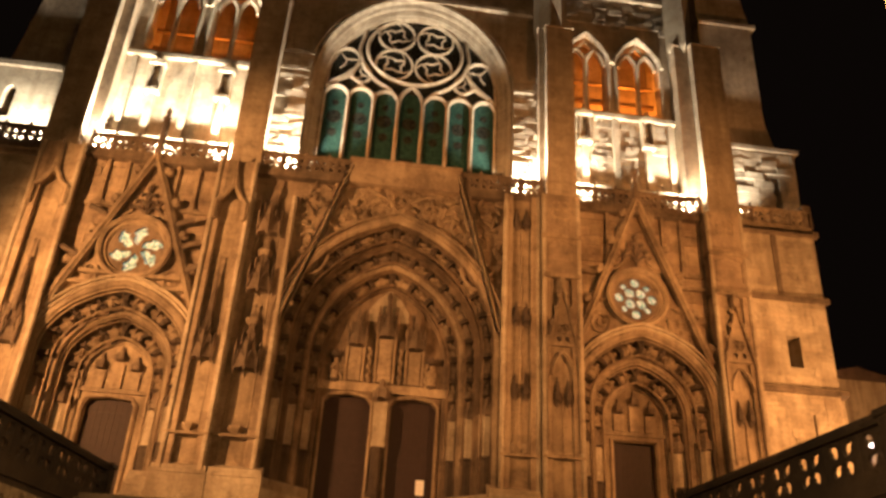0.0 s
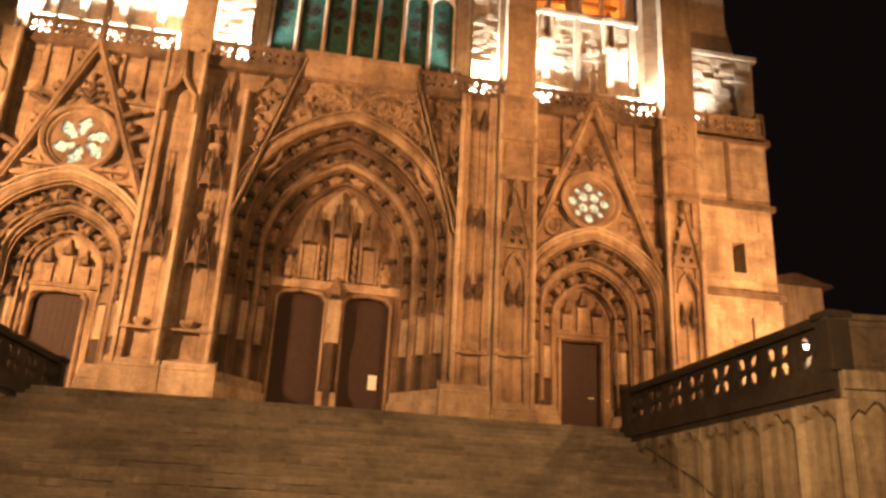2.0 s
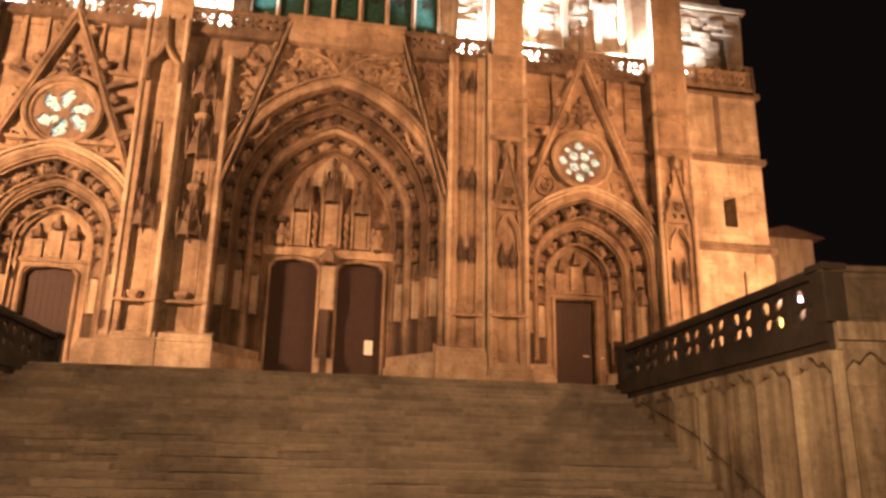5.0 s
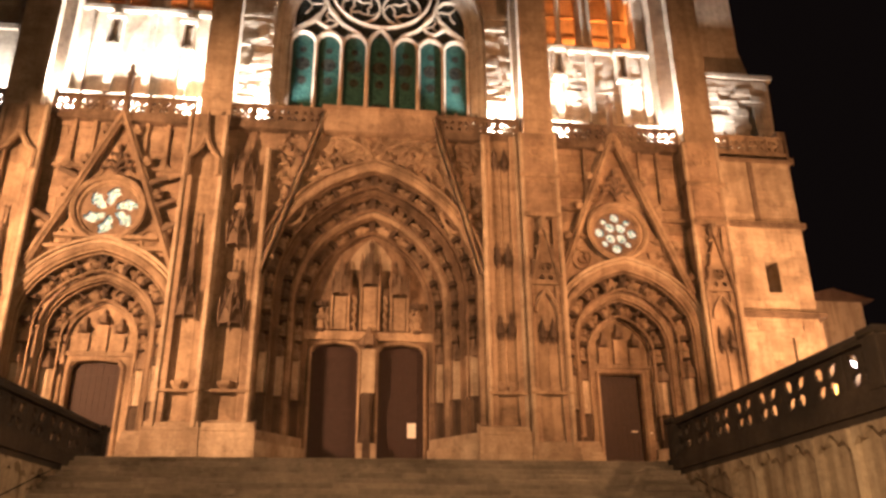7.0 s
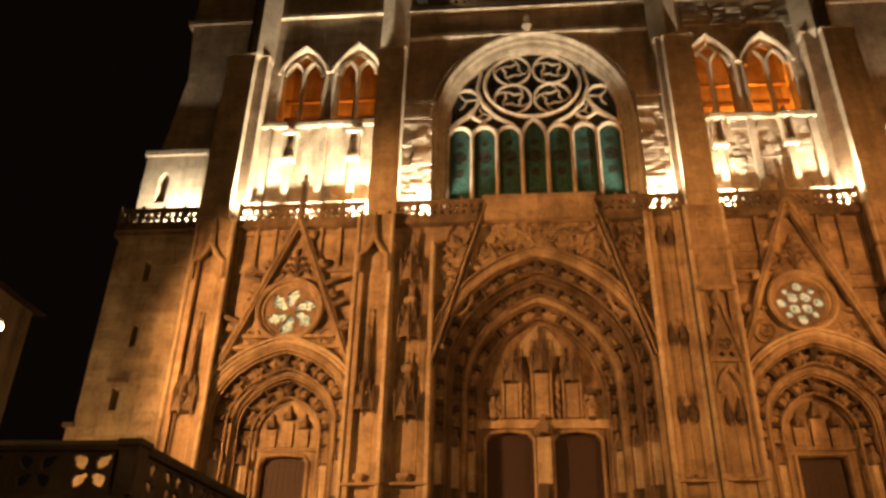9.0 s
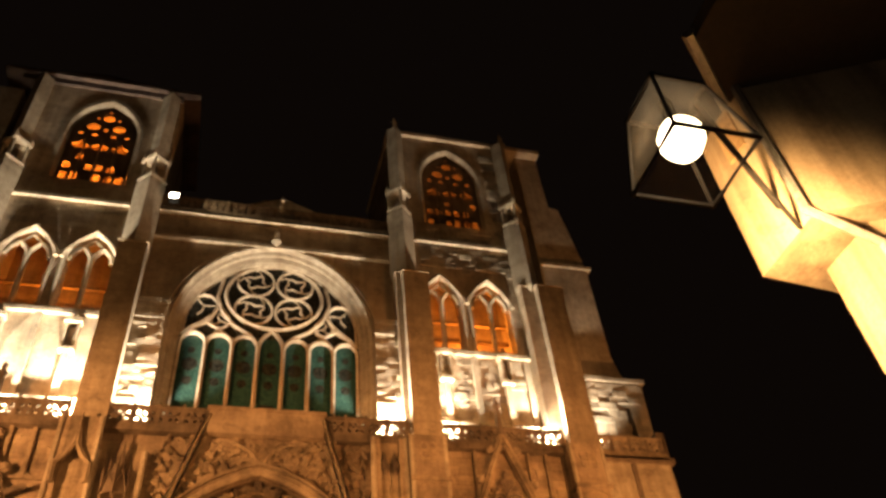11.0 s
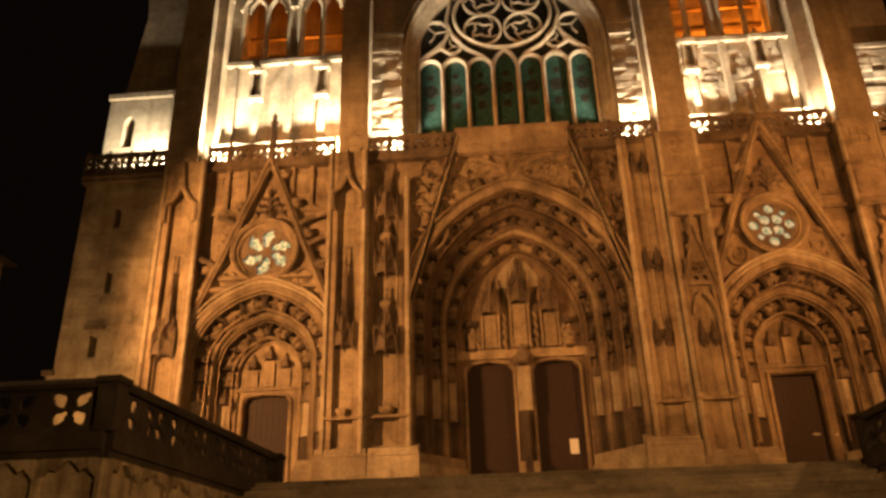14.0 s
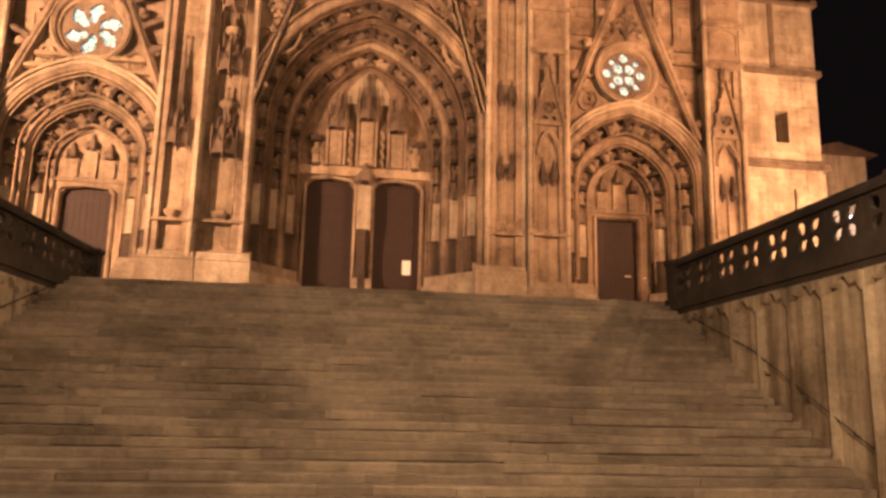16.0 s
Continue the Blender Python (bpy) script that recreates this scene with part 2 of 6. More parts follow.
def box(bm, x0, x1, y0, y1, z0, z1):
    v = [bm.verts.new((x, y, z)) for z in (z0, z1) for y in (y0, y1) for x in (x0, x1)]
    for f in ((0, 1, 3, 2), (4, 5, 7, 6), (0, 1, 5, 4), (2, 3, 7, 6), (0, 2, 6, 4), (1, 3, 7, 5)):
        bm.faces.new([v[i] for i in f])


def wedge(bm, x0, x1, y0, y1, z0, zf, zb):
    """A block whose top slopes from height zf at the front (y0) to zb at the back."""
    v = [bm.verts.new(p) for p in ((x0, y0, z0), (x1, y0, z0), (x1, y1, z0), (x0, y1, z0), (x0, y0, zf), (x1, y0, zf), (x1, y1, zb), (x0, y1, zb))]
    for f in ((0, 1, 2, 3), (4, 5, 6, 7), (0, 1, 5, 4), (1, 2, 6, 5), (2, 3, 7, 6), (3, 0, 4, 7)):
        bm.faces.new([v[i] for i in f])


def prism(bm, outer, y0, y1, holes=()):
    """An upright sheet from y0 to y1 with an outline in x, z and holes that go through it."""
    loops = [list(outer)] + [list(h) for h in holes]
    front = [[bm.verts.new((x, y0, z)) for x, z in lp] for lp in loops]
    back = [[bm.verts.new((x, y1, z)) for x, z in lp] for lp in loops]
    ff, bb = sum(front, []), sum(back, [])
    for tri in tessellate_polygon([[Vector((x, z, 0)) for x, z in lp] for lp in loops]):
        if len(set(tri)) == 3:
            try:
                bm.faces.new([ff[i] for i in tri])
                bm.faces.new([bb[i] for i in tri])
            except ValueError:
                pass
    for f, b in zip(front, back):
        for i in range(len(f)):
            j = (i + 1) % len(f)
            bm.faces.new((f[i], f[j], b[j], b[i]))


def tube(bm, pts, r, n=6, closed=False, flat=1.0):
    """A round bar along points; flat scales its depth in y."""
    pts = [Vector(p) for p in pts]
    rings, count = [], len(pts)
    for i, p in enumerate(pts):
        a = pts[i - 1] if (i or closed) else pts[0]
        b = pts[(i + 1) % count] if (i < count - 1 or closed) else pts[-1]
        t = (b - a).normalized()
        u = Vector((0, 1, 0)) if abs(t.y) < 0.9 else Vector((1, 0, 0))
        v = t.cross(u).normalized()
        u = v.cross(t).normalized()
        rings.append([bm.verts.new(p + u * (math.cos(k * math.tau / n) * r * flat) + v * (math.sin(k * math.tau / n) * r)) for k in range(n)])
    for i in range(count if closed else count - 1):
        a, b = rings[i], rings[(i + 1) % count]
        for k in range(n):
            bm.faces.new((a[k], a[(k + 1) % n], b[(k + 1) % n], b[k]))
    if not closed:
        bm.faces.new(rings[0])
        bm.faces.new(rings[-1])


def lathe(bm, profile, cx, cy, n=8, turn=0.0, squash=1.0):
    rings = [[bm.verts.new((cx + r * math.cos(turn + k * math.tau / n), cy + squash * r * math.sin(turn + k * math.tau / n), z)) for k in range(n)] for r, z in profile]
    for a, b in zip(rings, rings[1:]):
        for k in range(n):
            bm.faces.new((a[k], a[(k + 1) % n], b[(k + 1) % n], b[k]))
    bm.faces.new(rings[0])
    bm.faces.new(rings[-1])


def arch(cx, zs, a, h, n=12):
    """The x, z line of a pointed arch from its left springing to its right one."""
    r = (a * a + h * h) / (2 * a)
    end = math.atan2(h, r - a) if r > a else math.pi / 2
    left = [(cx + (r - a) - r * math.cos(end * i / n), zs + r * math.sin(end * i / n)) for i in range(n + 1)]
    return left + [(2 * cx - x, z) for x, z in reversed(left[:-1])]


def circle(cx, cz, r, n=20, turn=0.0, rz=None, tilt=0.0):
    out = []
    for k in range(n):
        t = turn + k * math.tau / n
        x, z = r * math.cos(t), (rz or r) * math.sin(t)
        out.append((cx + x * math.cos(tilt) - z * math.sin(tilt), cz + x * math.sin(tilt) + z * math.cos(tilt)))
    return out


def up(pts, y):
    return [(x, y, z) for x, z in pts]


# ---- ground, terrace and stairs ----
STREET, TERRACE, FLOOR = -4.3, 0.3, 1.5
STAIR_Y, STEPS, RISE, TREAD = -10.2, 28, 4.6 / 28, 0.31
FOOT = STAIR_Y - STEPS * TREAD

bm = bmesh.new()
box(bm, -400, 400, -400, 600, STREET - 0.5, STREET)
tagged(part("ground", bm, M_PAVE), "worn grey-brown stone paving of the square", "ground", kind="structure")

LX0, LX1 = -9.3, -8.6     # left flank of the stairs, at its corner and at its top
RX = 8.15
LCY, RCY = -17.7, -20.3   # corners of the terrace beside the stairs

# raised terrace beside and behind the stairs
bm = bmesh.new()


def slab_plan(bm, plan, z0, z1):
    lo = [bm.verts.new((x, y, z0)) for x, y in plan]
    hi = [bm.verts.new((x, y, z1)) for x, y in plan]
    bm.faces.new(lo)
    bm.faces.new(hi)
    for i in range(len(plan)):
        j = (i + 1) % len(plan)
        bm.faces.new((lo[i], lo[j], hi[j], hi[i]))


slab_plan(bm, [(-60, LCY), (LX0, LCY), (LX1, STAIR_Y), (LX1, STAIR_Y + 0.01), (-60, STAIR_Y + 0.01)], STREET, TERRACE)
slab_plan(bm, [(RX, RCY), (60, RCY - 8), (60, STAIR_Y + 0.01), (RX, STAIR_Y + 0.01)], STREET, TERRACE)
slab_plan(bm, [(-60, STAIR_Y + 0.01), (60, STAIR_Y + 0.01), (60, 40), (-60, 40)], STREET, TERRACE)
terrace = tagged(part("terrace_wall", bm, M_TERRACE), "tall stained limestone terrace wall flanking the stairs", "wall", kind="structure")

# low steps in front of the portals
bm = bmesh.new()
for k in range(7):
    y = -3.4 + 0.36 * k
    box(bm, -16.5, 16.5, y, 4.0, TERRACE + 0.002 + (FLOOR - TERRACE) / 7 * k, TERRACE + (FLOOR - TERRACE) / 7 * (k + 1))
tagged(part("portal_steps", bm, M_STEP), "low worn stone steps before the portals", "steps", kind="structure")

# the great flight of steps
staircase = thing("staircase", "wide flight of worn uneven stone steps", "stairs", kind="structure")
bm = bmesh.new()
for k in range(STEPS):
    y0 = FOOT + k * TREAD
    box(bm, LX0 + 0.02, RX - 0.02, y0 + 0.06, STAIR_Y + 0.0, STREET + RISE * k, STREET + RISE * (k + 1) - 0.03)
part("core", bm, M_STEP, staircase)

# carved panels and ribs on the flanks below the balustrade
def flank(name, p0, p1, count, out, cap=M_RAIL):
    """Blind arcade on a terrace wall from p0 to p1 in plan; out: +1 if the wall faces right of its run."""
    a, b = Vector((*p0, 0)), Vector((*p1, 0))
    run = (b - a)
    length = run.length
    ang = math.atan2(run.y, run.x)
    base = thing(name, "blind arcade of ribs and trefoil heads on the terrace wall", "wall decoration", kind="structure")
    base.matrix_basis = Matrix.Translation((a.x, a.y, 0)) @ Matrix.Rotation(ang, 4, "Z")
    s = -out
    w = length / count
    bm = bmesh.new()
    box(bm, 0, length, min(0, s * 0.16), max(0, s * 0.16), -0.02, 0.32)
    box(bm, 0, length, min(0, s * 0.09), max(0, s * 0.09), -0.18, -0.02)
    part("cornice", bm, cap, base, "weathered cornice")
    bm = bmesh.new()
    tube(bm, [(0, s * 0.02, STREET), (0, s * 0.02, -0.2)], 0.12, 7)
    rib = mesh("rib", bm, M_TERRACE)
    bm = bmesh.new()
    head = [(0.06, -0.55), (w * 0.2, -0.36), (w * 0.3, -0.42), (w * 0.42, -0.26), (w * 0.5, -0.22), (w * 0.58, -0.26), (w * 0.7, -0.42), (w * 0.8, -0.36), (w - 0.06, -0.55), (w - 0.06, -0.18), (0.06, -0.18)]
    prism(bm, head, min(0, s * 0.13), max(0, s * 0.13))
    arc_me = mesh("trefoil_head", bm, M_TERRACE)
    for k in range(count + 1):
        piece("rib", rib, base, Matrix.Translation((k * w, 0, 0)))
        if k < count:
            piece("trefoil_head", arc_me, base, Matrix.Translation((k * w, 0, 0)))
    return base


flank("arcade_right", (RX, RCY), (RX, STAIR_Y - 0.2), 8, -1)
flank("arcade_left", (LX0, LCY), (LX1, STAIR_Y - 0.2), 6, 1)
flank("arcade_front_right", (RX, RCY), (RX + 9.0, RCY - 1.38), 8, 1, M_TERRACE)
flank("arcade_front_left", (-19.3, LCY), (LX0, LCY), 8, 1)


def leaf(cx, cz, long, wide, tilt):
    """A leaf-shaped opening with two lobes on its outer end, pointed at its inner end."""
    shape = [(0.0, -0.5), (0.28, -0.3), (0.5, 0.0), (0.42, 0.2), (0.52, 0.34), (0.36, 0.5), (0.1, 0.46), (-0.06, 0.3), (-0.34, 0.16), (-0.4, -0.12), (-0.2, -0.36)]
    flip = 1 if tilt <= 0 else -1
    pts = [(flip * x * wide, z * long) for x, z in shape]
    return [(cx + x * math.cos(tilt) - z * math.sin(tilt), cz + x * math.sin(tilt) + z * math.cos(tilt)) for x, z in pts]


def pierced_panel(w, h, mat, d=0.09):
    """A stone panel pierced by four leaf-shaped holes that lean outwards."""
    bm = bmesh.new()
    holes = []
    for sx in (-1, 1):
        holes.append(leaf(w / 2 + sx * w * 0.185, h * 0.74, h * 0.5, w * 0.27, -sx * 0.42))
        holes.append(leaf(w / 2 + sx * w * 0.195, h * 0.25, h * 0.47, w * 0.27, sx * 0.4))
    prism(bm, [(0, 0), (w, 0), (w, h), (0, h)], -d / 2, d / 2, holes)
    return mesh("panel", bm, mat)


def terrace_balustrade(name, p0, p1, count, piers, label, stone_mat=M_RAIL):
    a, b = Vector((*p0, 0)), Vector((*p1, 0))
    run = b - a
    length, ang = run.length, math.atan2(run.y, run.x)
    base = thing(name, label, "balustrade", "terrace balustrades")
    base.matrix_basis = Matrix.Translation((a.x, a.y, TERRACE)) @ Matrix.Rotation(ang, 4, "Z")
    w = length / count
    me = pierced_panel(w, 0.74, stone_mat)
    bm = bmesh.new()
    box(bm, 0, length, -0.13, 0.13, 0.02, 0.18)
    part("base_rail", bm, stone_mat, base)
    bm = bmesh.new()
    prism(bm, [(-0.17, 0.92), (0.17, 0.92), (0.19, 1.02), (0.13, 1.13), (-0.13, 1.13), (-0.19, 1.02)], 0, length)
    for v in bm.verts:
        v.co = Vector((v.co.y, v.co.x, v.co.z))
    part("handrail", bm, stone_mat, base, "dark rounded stone coping")
    for k in range(count):
        piece("panel", me, base, Matrix.Translation((k * w, 0, 0.18)))
    bm = bmesh.new()
    box(bm, -0.05, 0.05, -0.06, 0.06, 0.18, 0.92)
    post = mesh("post", bm, stone_mat)
    for k in range(1, count):
        piece("post", post, base, Matrix.Translation((k * w, 0, 0)))
    bm = bmesh.new()
    box(bm, -0.22, 0.22, -0.22, 0.22, 0.02, 1.0)
    box(bm, -0.27, 0.27, -0.27, 0.27, 1.0, 1.14)
    bmesh.ops.bevel(bm, geom=bm.edges[:], offset=0.02, segments=1, affect="EDGES")
    pier = mesh("pier", bm, stone_mat)
    for x in piers:
        piece("pier", pier, base, Matrix.Translation((x * length, 0, 0)))
    return base


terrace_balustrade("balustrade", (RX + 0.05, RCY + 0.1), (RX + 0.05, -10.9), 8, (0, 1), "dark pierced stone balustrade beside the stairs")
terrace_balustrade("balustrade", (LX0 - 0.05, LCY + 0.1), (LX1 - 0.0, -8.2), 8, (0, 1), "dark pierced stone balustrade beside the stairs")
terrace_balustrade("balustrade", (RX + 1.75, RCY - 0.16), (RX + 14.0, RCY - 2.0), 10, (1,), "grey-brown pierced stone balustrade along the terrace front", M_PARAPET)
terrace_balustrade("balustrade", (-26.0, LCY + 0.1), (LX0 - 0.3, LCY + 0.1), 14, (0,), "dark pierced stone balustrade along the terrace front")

# solid corner block of the parapet beside the stairs
block = thing("parapet_block", "plain grey-brown stone block at the corner of the parapet", "parapet")
block.matrix_basis = Matrix.Translation((RX - 0.14, RCY - 0.02, TERRACE)) @ Matrix.Rotation(math.atan2(-2.06, 13.7), 4, "Z")
bm = bmesh.new()
box(bm, 0, 1.9, 0.0, 0.4, 0.02, 0.98)
part("body", bm, M_PARAPET, block)
bm = bmesh.new()
box(bm, -0.05, 1.94, -0.07, 0.46, 0.98, 1.07)
wedge(bm, -0.02, 1.92, -0.04, 0.43, 1.07, 1.1, 1.16)
part("coping", bm, M_PARAPET, block)
bm = bmesh.new()
for q in (0.16, 1.66):
    box(bm, q, q + 0.08, -0.025, 0.02, 0.2, 0.86)
box(bm, 0.16, 1.74, -0.025, 0.02, 0.12, 0.2)
box(bm, 0.16, 1.74, -0.025, 0.02, 0.86, 0.92)
part("panel_frame", bm, M_PARAPET, block)

# iron handrails along the flanks of the stairs
for sx, x0, x1 in ((-1, RX - 0.1, RX - 0.1), (1, LX0 + 0.12, LX1 + 0.12)):
    rail = thing("stair_handrail", "thin dark iron handrail fixed to the stair wall", "handrail", "stair handrails")
    bm = bmesh.new()
    tube(bm, [(x1, STAIR_Y - 0.2, TERRACE - 0.05), (x0 * 0.6 + x1 * 0.4, -15.0, -1.4), (x0, FOOT - 0.1, STREET + 0.85)], 0.015, 6)
    part("bar", bm, M_IRON, rail)
    for k in range(6):
        f = (k + 0.5) / 6
        y = STAIR_Y - 0.3 + (FOOT - STAIR_Y) * f
        z = TERRACE - 0.05 + (STREET + 0.9 - TERRACE) * f
        x = x1 + (x0 - x1) * f
        bm = bmesh.new()
        tube(bm, [(x, y, z), (x - sx * 0.0, y, z - 0.08), (x - sx * 0.11, y, z - 0.1)], 0.014, 5)
        part("bracket", bm, M_IRON, rail)


# ---- the cathedral: lower front ----
cathedral = thing("cathedral", "floodlit flamboyant gothic cathedral front with two towers", "cathedral")

CX = -0.35                                   # axis of the nave
PORTALS = {                                  # axis, springing, half width and rise in front; half width, rise and depth inside
    "centre": (CX, 6.9, 4.95, 8.15, 2.95, 5.6, 2.3),
    "left": (-11.95, 6.2, 3.3, 4.4, 1.55, 2.3, 1.9),
    "right": (11.35, 6.2, 3.3, 4.4, 1.55, 2.3, 1.9),
}
ROSES = {"left": (-11.98, 12.3, 1.2), "right": (11.18, 12.28, 1.06)}


def round_arch(cx, zs, a, h, n=12):
    """A stilted, nearly round arch with a slight point, from its left springing to its right one."""
    z0, hh = zs + 0.27 * h, 0.73 * h
    left = [(cx - a, zs)]
    for i in range(n + 1):
        t = math.pi / 2 * i / n
        left.append((cx - a * math.cos(t), z0 + hh * (0.68 * math.sin(t) + 0.32 * i / n)))
    return left + [(2 * cx - x, z) for x, z in reversed(left[:-1])]


def opening(cx, zs, a, h, zb, n=12, line=arch):
    return [(cx - a, zb)] + line(cx, zs, a, h, n) + [(cx + a, zb)]


# the lower wall, with its portals and roses cut through it
bm = bmesh.new()
outline = [(-17.2, FLOOR - 0.3)]
for key in ("left", "centre", "right"):
    cx, zs, a, h, *_ = PORTALS[key]
    outline += opening(cx, zs, a, h, FLOOR - 0.3, 14, round_arch)
outline += [(16.6, FLOOR - 0.3), (16.6, 16.9), (-17.2, 16.9)]
prism(bm, outline, 0.25, 1.15, [circle(cx, cz, r + 0.28, 28) for cx, cz, r in ROSES.values()])
part("lower_wall", bm, M_WALL, cathedral, "honey-coloured ashlar wall")

# gallery floor and the cornice under its balustrade
bm = bmesh.new()
box(bm, -17.2, 16.6, 0.26, 1.3, 16.9, 17.0)
part("gallery_floor", bm, M_WALL, cathedral)


def figure_mesh(seed, mat):
    """A small worn stone figure under a canopy coloured near black, for the archivolts."""
    rg = random.Random(seed)
    bm = bmesh.new()
    lathe(bm, [(0.13, 0.0), (0.18, 0.04), (0.14, 0.16), (0.17, 0.26), (0.12, 0.36), (0.17, 0.5), (0.14, 0.57), (0.05, 0.61)], 0, 0, 8, squash=0.7)
    lathe(bm, [(0.05, 0.58), (0.08, 0.63), (0.085, 0.71), (0.05, 0.78)], 0.02 * rg.uniform(-1, 1), -0.04, 6)
    for s_ in (-1, 1):
        tube(bm, [(s_ * 0.14, -0.02, 0.52), (s_ * 0.18, -0.08, 0.36), (s_ * rg.uniform(0.0, 0.1), -0.16, rg.uniform(0.3, 0.46))], 0.045, 5)
    for v in bm.verts:
        v.co += Vector((rg.uniform(-0.022, 0.022), rg.uniform(-0.03, 0.03), rg.uniform(-0.02, 0.02)))
    pale = len(bm.faces)
    lathe(bm, [(0.2, 0.8), (0.27, 0.82), (0.26, 0.95), (0.16, 1.02)], 0, 0.0, 6)
    for q in range(3):
        t = -math.pi / 2 + (q - 1) * 1.05
        lathe(bm, [(0.06, 0.82), (0.07, 0.94), (0.01, 1.08)], 0.22 * math.cos(t), 0.22 * math.sin(t), 4)
    lathe(bm, [(0.08, -0.1), (0.2, -0.02), (0.2, 0.02)], 0, 0.0, 6)
    me = mesh("voussoir_figure", bm, mat)
    # This near-black colour paints in the shadowed gaps below the canopies.
    me.materials.append(M_SOOT_SHADE)
    for p in me.polygons:
        p.material_index = 0 if p.index < pale else 1
    return me


FIGURES = [figure_mesh(k, M_CARVED) for k in range(5)]
DARK_FIGURES = [figure_mesh(k, M_DARK) for k in range(5)]
FIGURE = FIGURES[0]

bm = bmesh.new()
lathe(bm, [(0.2, -0.06), (0.3, 0.0), (0.31, 0.28), (0.25, 0.32), (0.22, 0.55), (0.12, 0.62), (0.09, 0.95), (0.02, 1.15)], 0, 0, 6)
for k in range(6):
    t = k * math.tau / 6
    tube(bm, [(0.29 * math.cos(t), 0.29 * math.sin(t), -0.14), (0.3 * math.cos(t), 0.3 * math.sin(t), 0.42)], 0.035, 4)
CANOPY = mesh("canopy", bm, M_DARK)

def spire_canopy(tall):
    """A niche canopy: two gabled hexagonal tiers with hanging cusps, corner pinnacles and a crocketed spire."""
    bm = bmesh.new()
    lathe(bm, [(0.3, 0.06), (0.46, 0.0), (0.47, 0.1), (0.43, 0.14), (0.43, 0.6), (0.3, 0.68)], 0, 0, 6, math.pi / 6)
    lathe(bm, [(0.28, 0.6), (0.28, 1.25), (0.18, 1.32)], 0, 0, 6, math.pi / 6)
    for k in range(6):
        t = k * math.tau / 6
        q = t + math.pi / 6
        lathe(bm, [(0.01, -0.2), (0.05, -0.1), (0.05, 0.04)], 0.44 * math.cos(q), 0.44 * math.sin(q), 5)
        lathe(bm, [(0.05, 0.1), (0.06, 0.75), (0.08, 0.8), (0.005, 1.25)], 0.46 * math.cos(q), 0.46 * math.sin(q), 4)
        lathe(bm, [(0.035, 0.8), (0.045, 1.4), (0.005, 1.75)], 0.3 * math.cos(q), 0.3 * math.sin(q), 4)
        for r, z, w, h in ((0.4, 0.3, 0.19, 0.62), (0.26, 0.95, 0.12, 0.5)):
            a, b = Vector((r * math.cos(t), r * math.sin(t), z)), Vector((-math.sin(t) * w, math.cos(t) * w, 0))
            tube(bm, [a - b, a + Vector((0.04 * math.cos(t), 0.04 * math.sin(t), h)), a + b], 0.035, 4)
            lathe(bm, [(0.02, z + h - 0.02), (0.05, z + h + 0.06), (0.005, z + h + 0.16)], a.x, a.y, 4)
    lathe(bm, [(0.17, 1.3), (0.12, 1.3 + (tall - 1.3) * 0.45), (0.02, tall), (0.07, tall + 0.06), (0.01, tall + 0.2)], 0, 0, 6)
    for k in range(5):
        f = 1.45 + (tall - 1.6) * k / 5
        for q in range(4):
            t = q * math.pi / 2 + math.pi / 4
            r = 0.17 * (1 - 0.75 * k / 5)
            lathe(bm, [(0.02, f - 0.05), (0.05, f), (0.01, f + 0.08)], r * math.cos(t), r * math.sin(t), 4)
    return mesh("canopy", bm, M_DARK)


SPIRE, TALL_SPIRE = spire_canopy(2.7), spire_canopy(4.4)

bm = bmesh.new()
lathe(bm, [(0.06, -0.5), (0.16, -0.28), (0.26, -0.12), (0.3, 0.0), (0.3, 0.1)], 0, 0, 6)
CONSOLE = mesh("console", bm, M_CARVED)

bm = bmesh.new()
lathe(bm, [(0.05, 0.0), (0.13, 0.08), (0.16, 0.18), (0.1, 0.26), (0.02, 0.3)], 0, 0, 5)
box(bm, -0.16, 0.16, -0.08, 0.08, 0.1, 0.2)
CROCKET = mesh("crocket", bm, M_CARVED)


def loft(bm, lines):
    rows = [[bm.verts.new(p) for p in ln] for ln in lines]
    for a, b in zip(rows, rows[1:]):
        for i in range(len(a) - 1):
            bm.faces.new((a[i], a[i + 1], b[i + 1], b[i]))


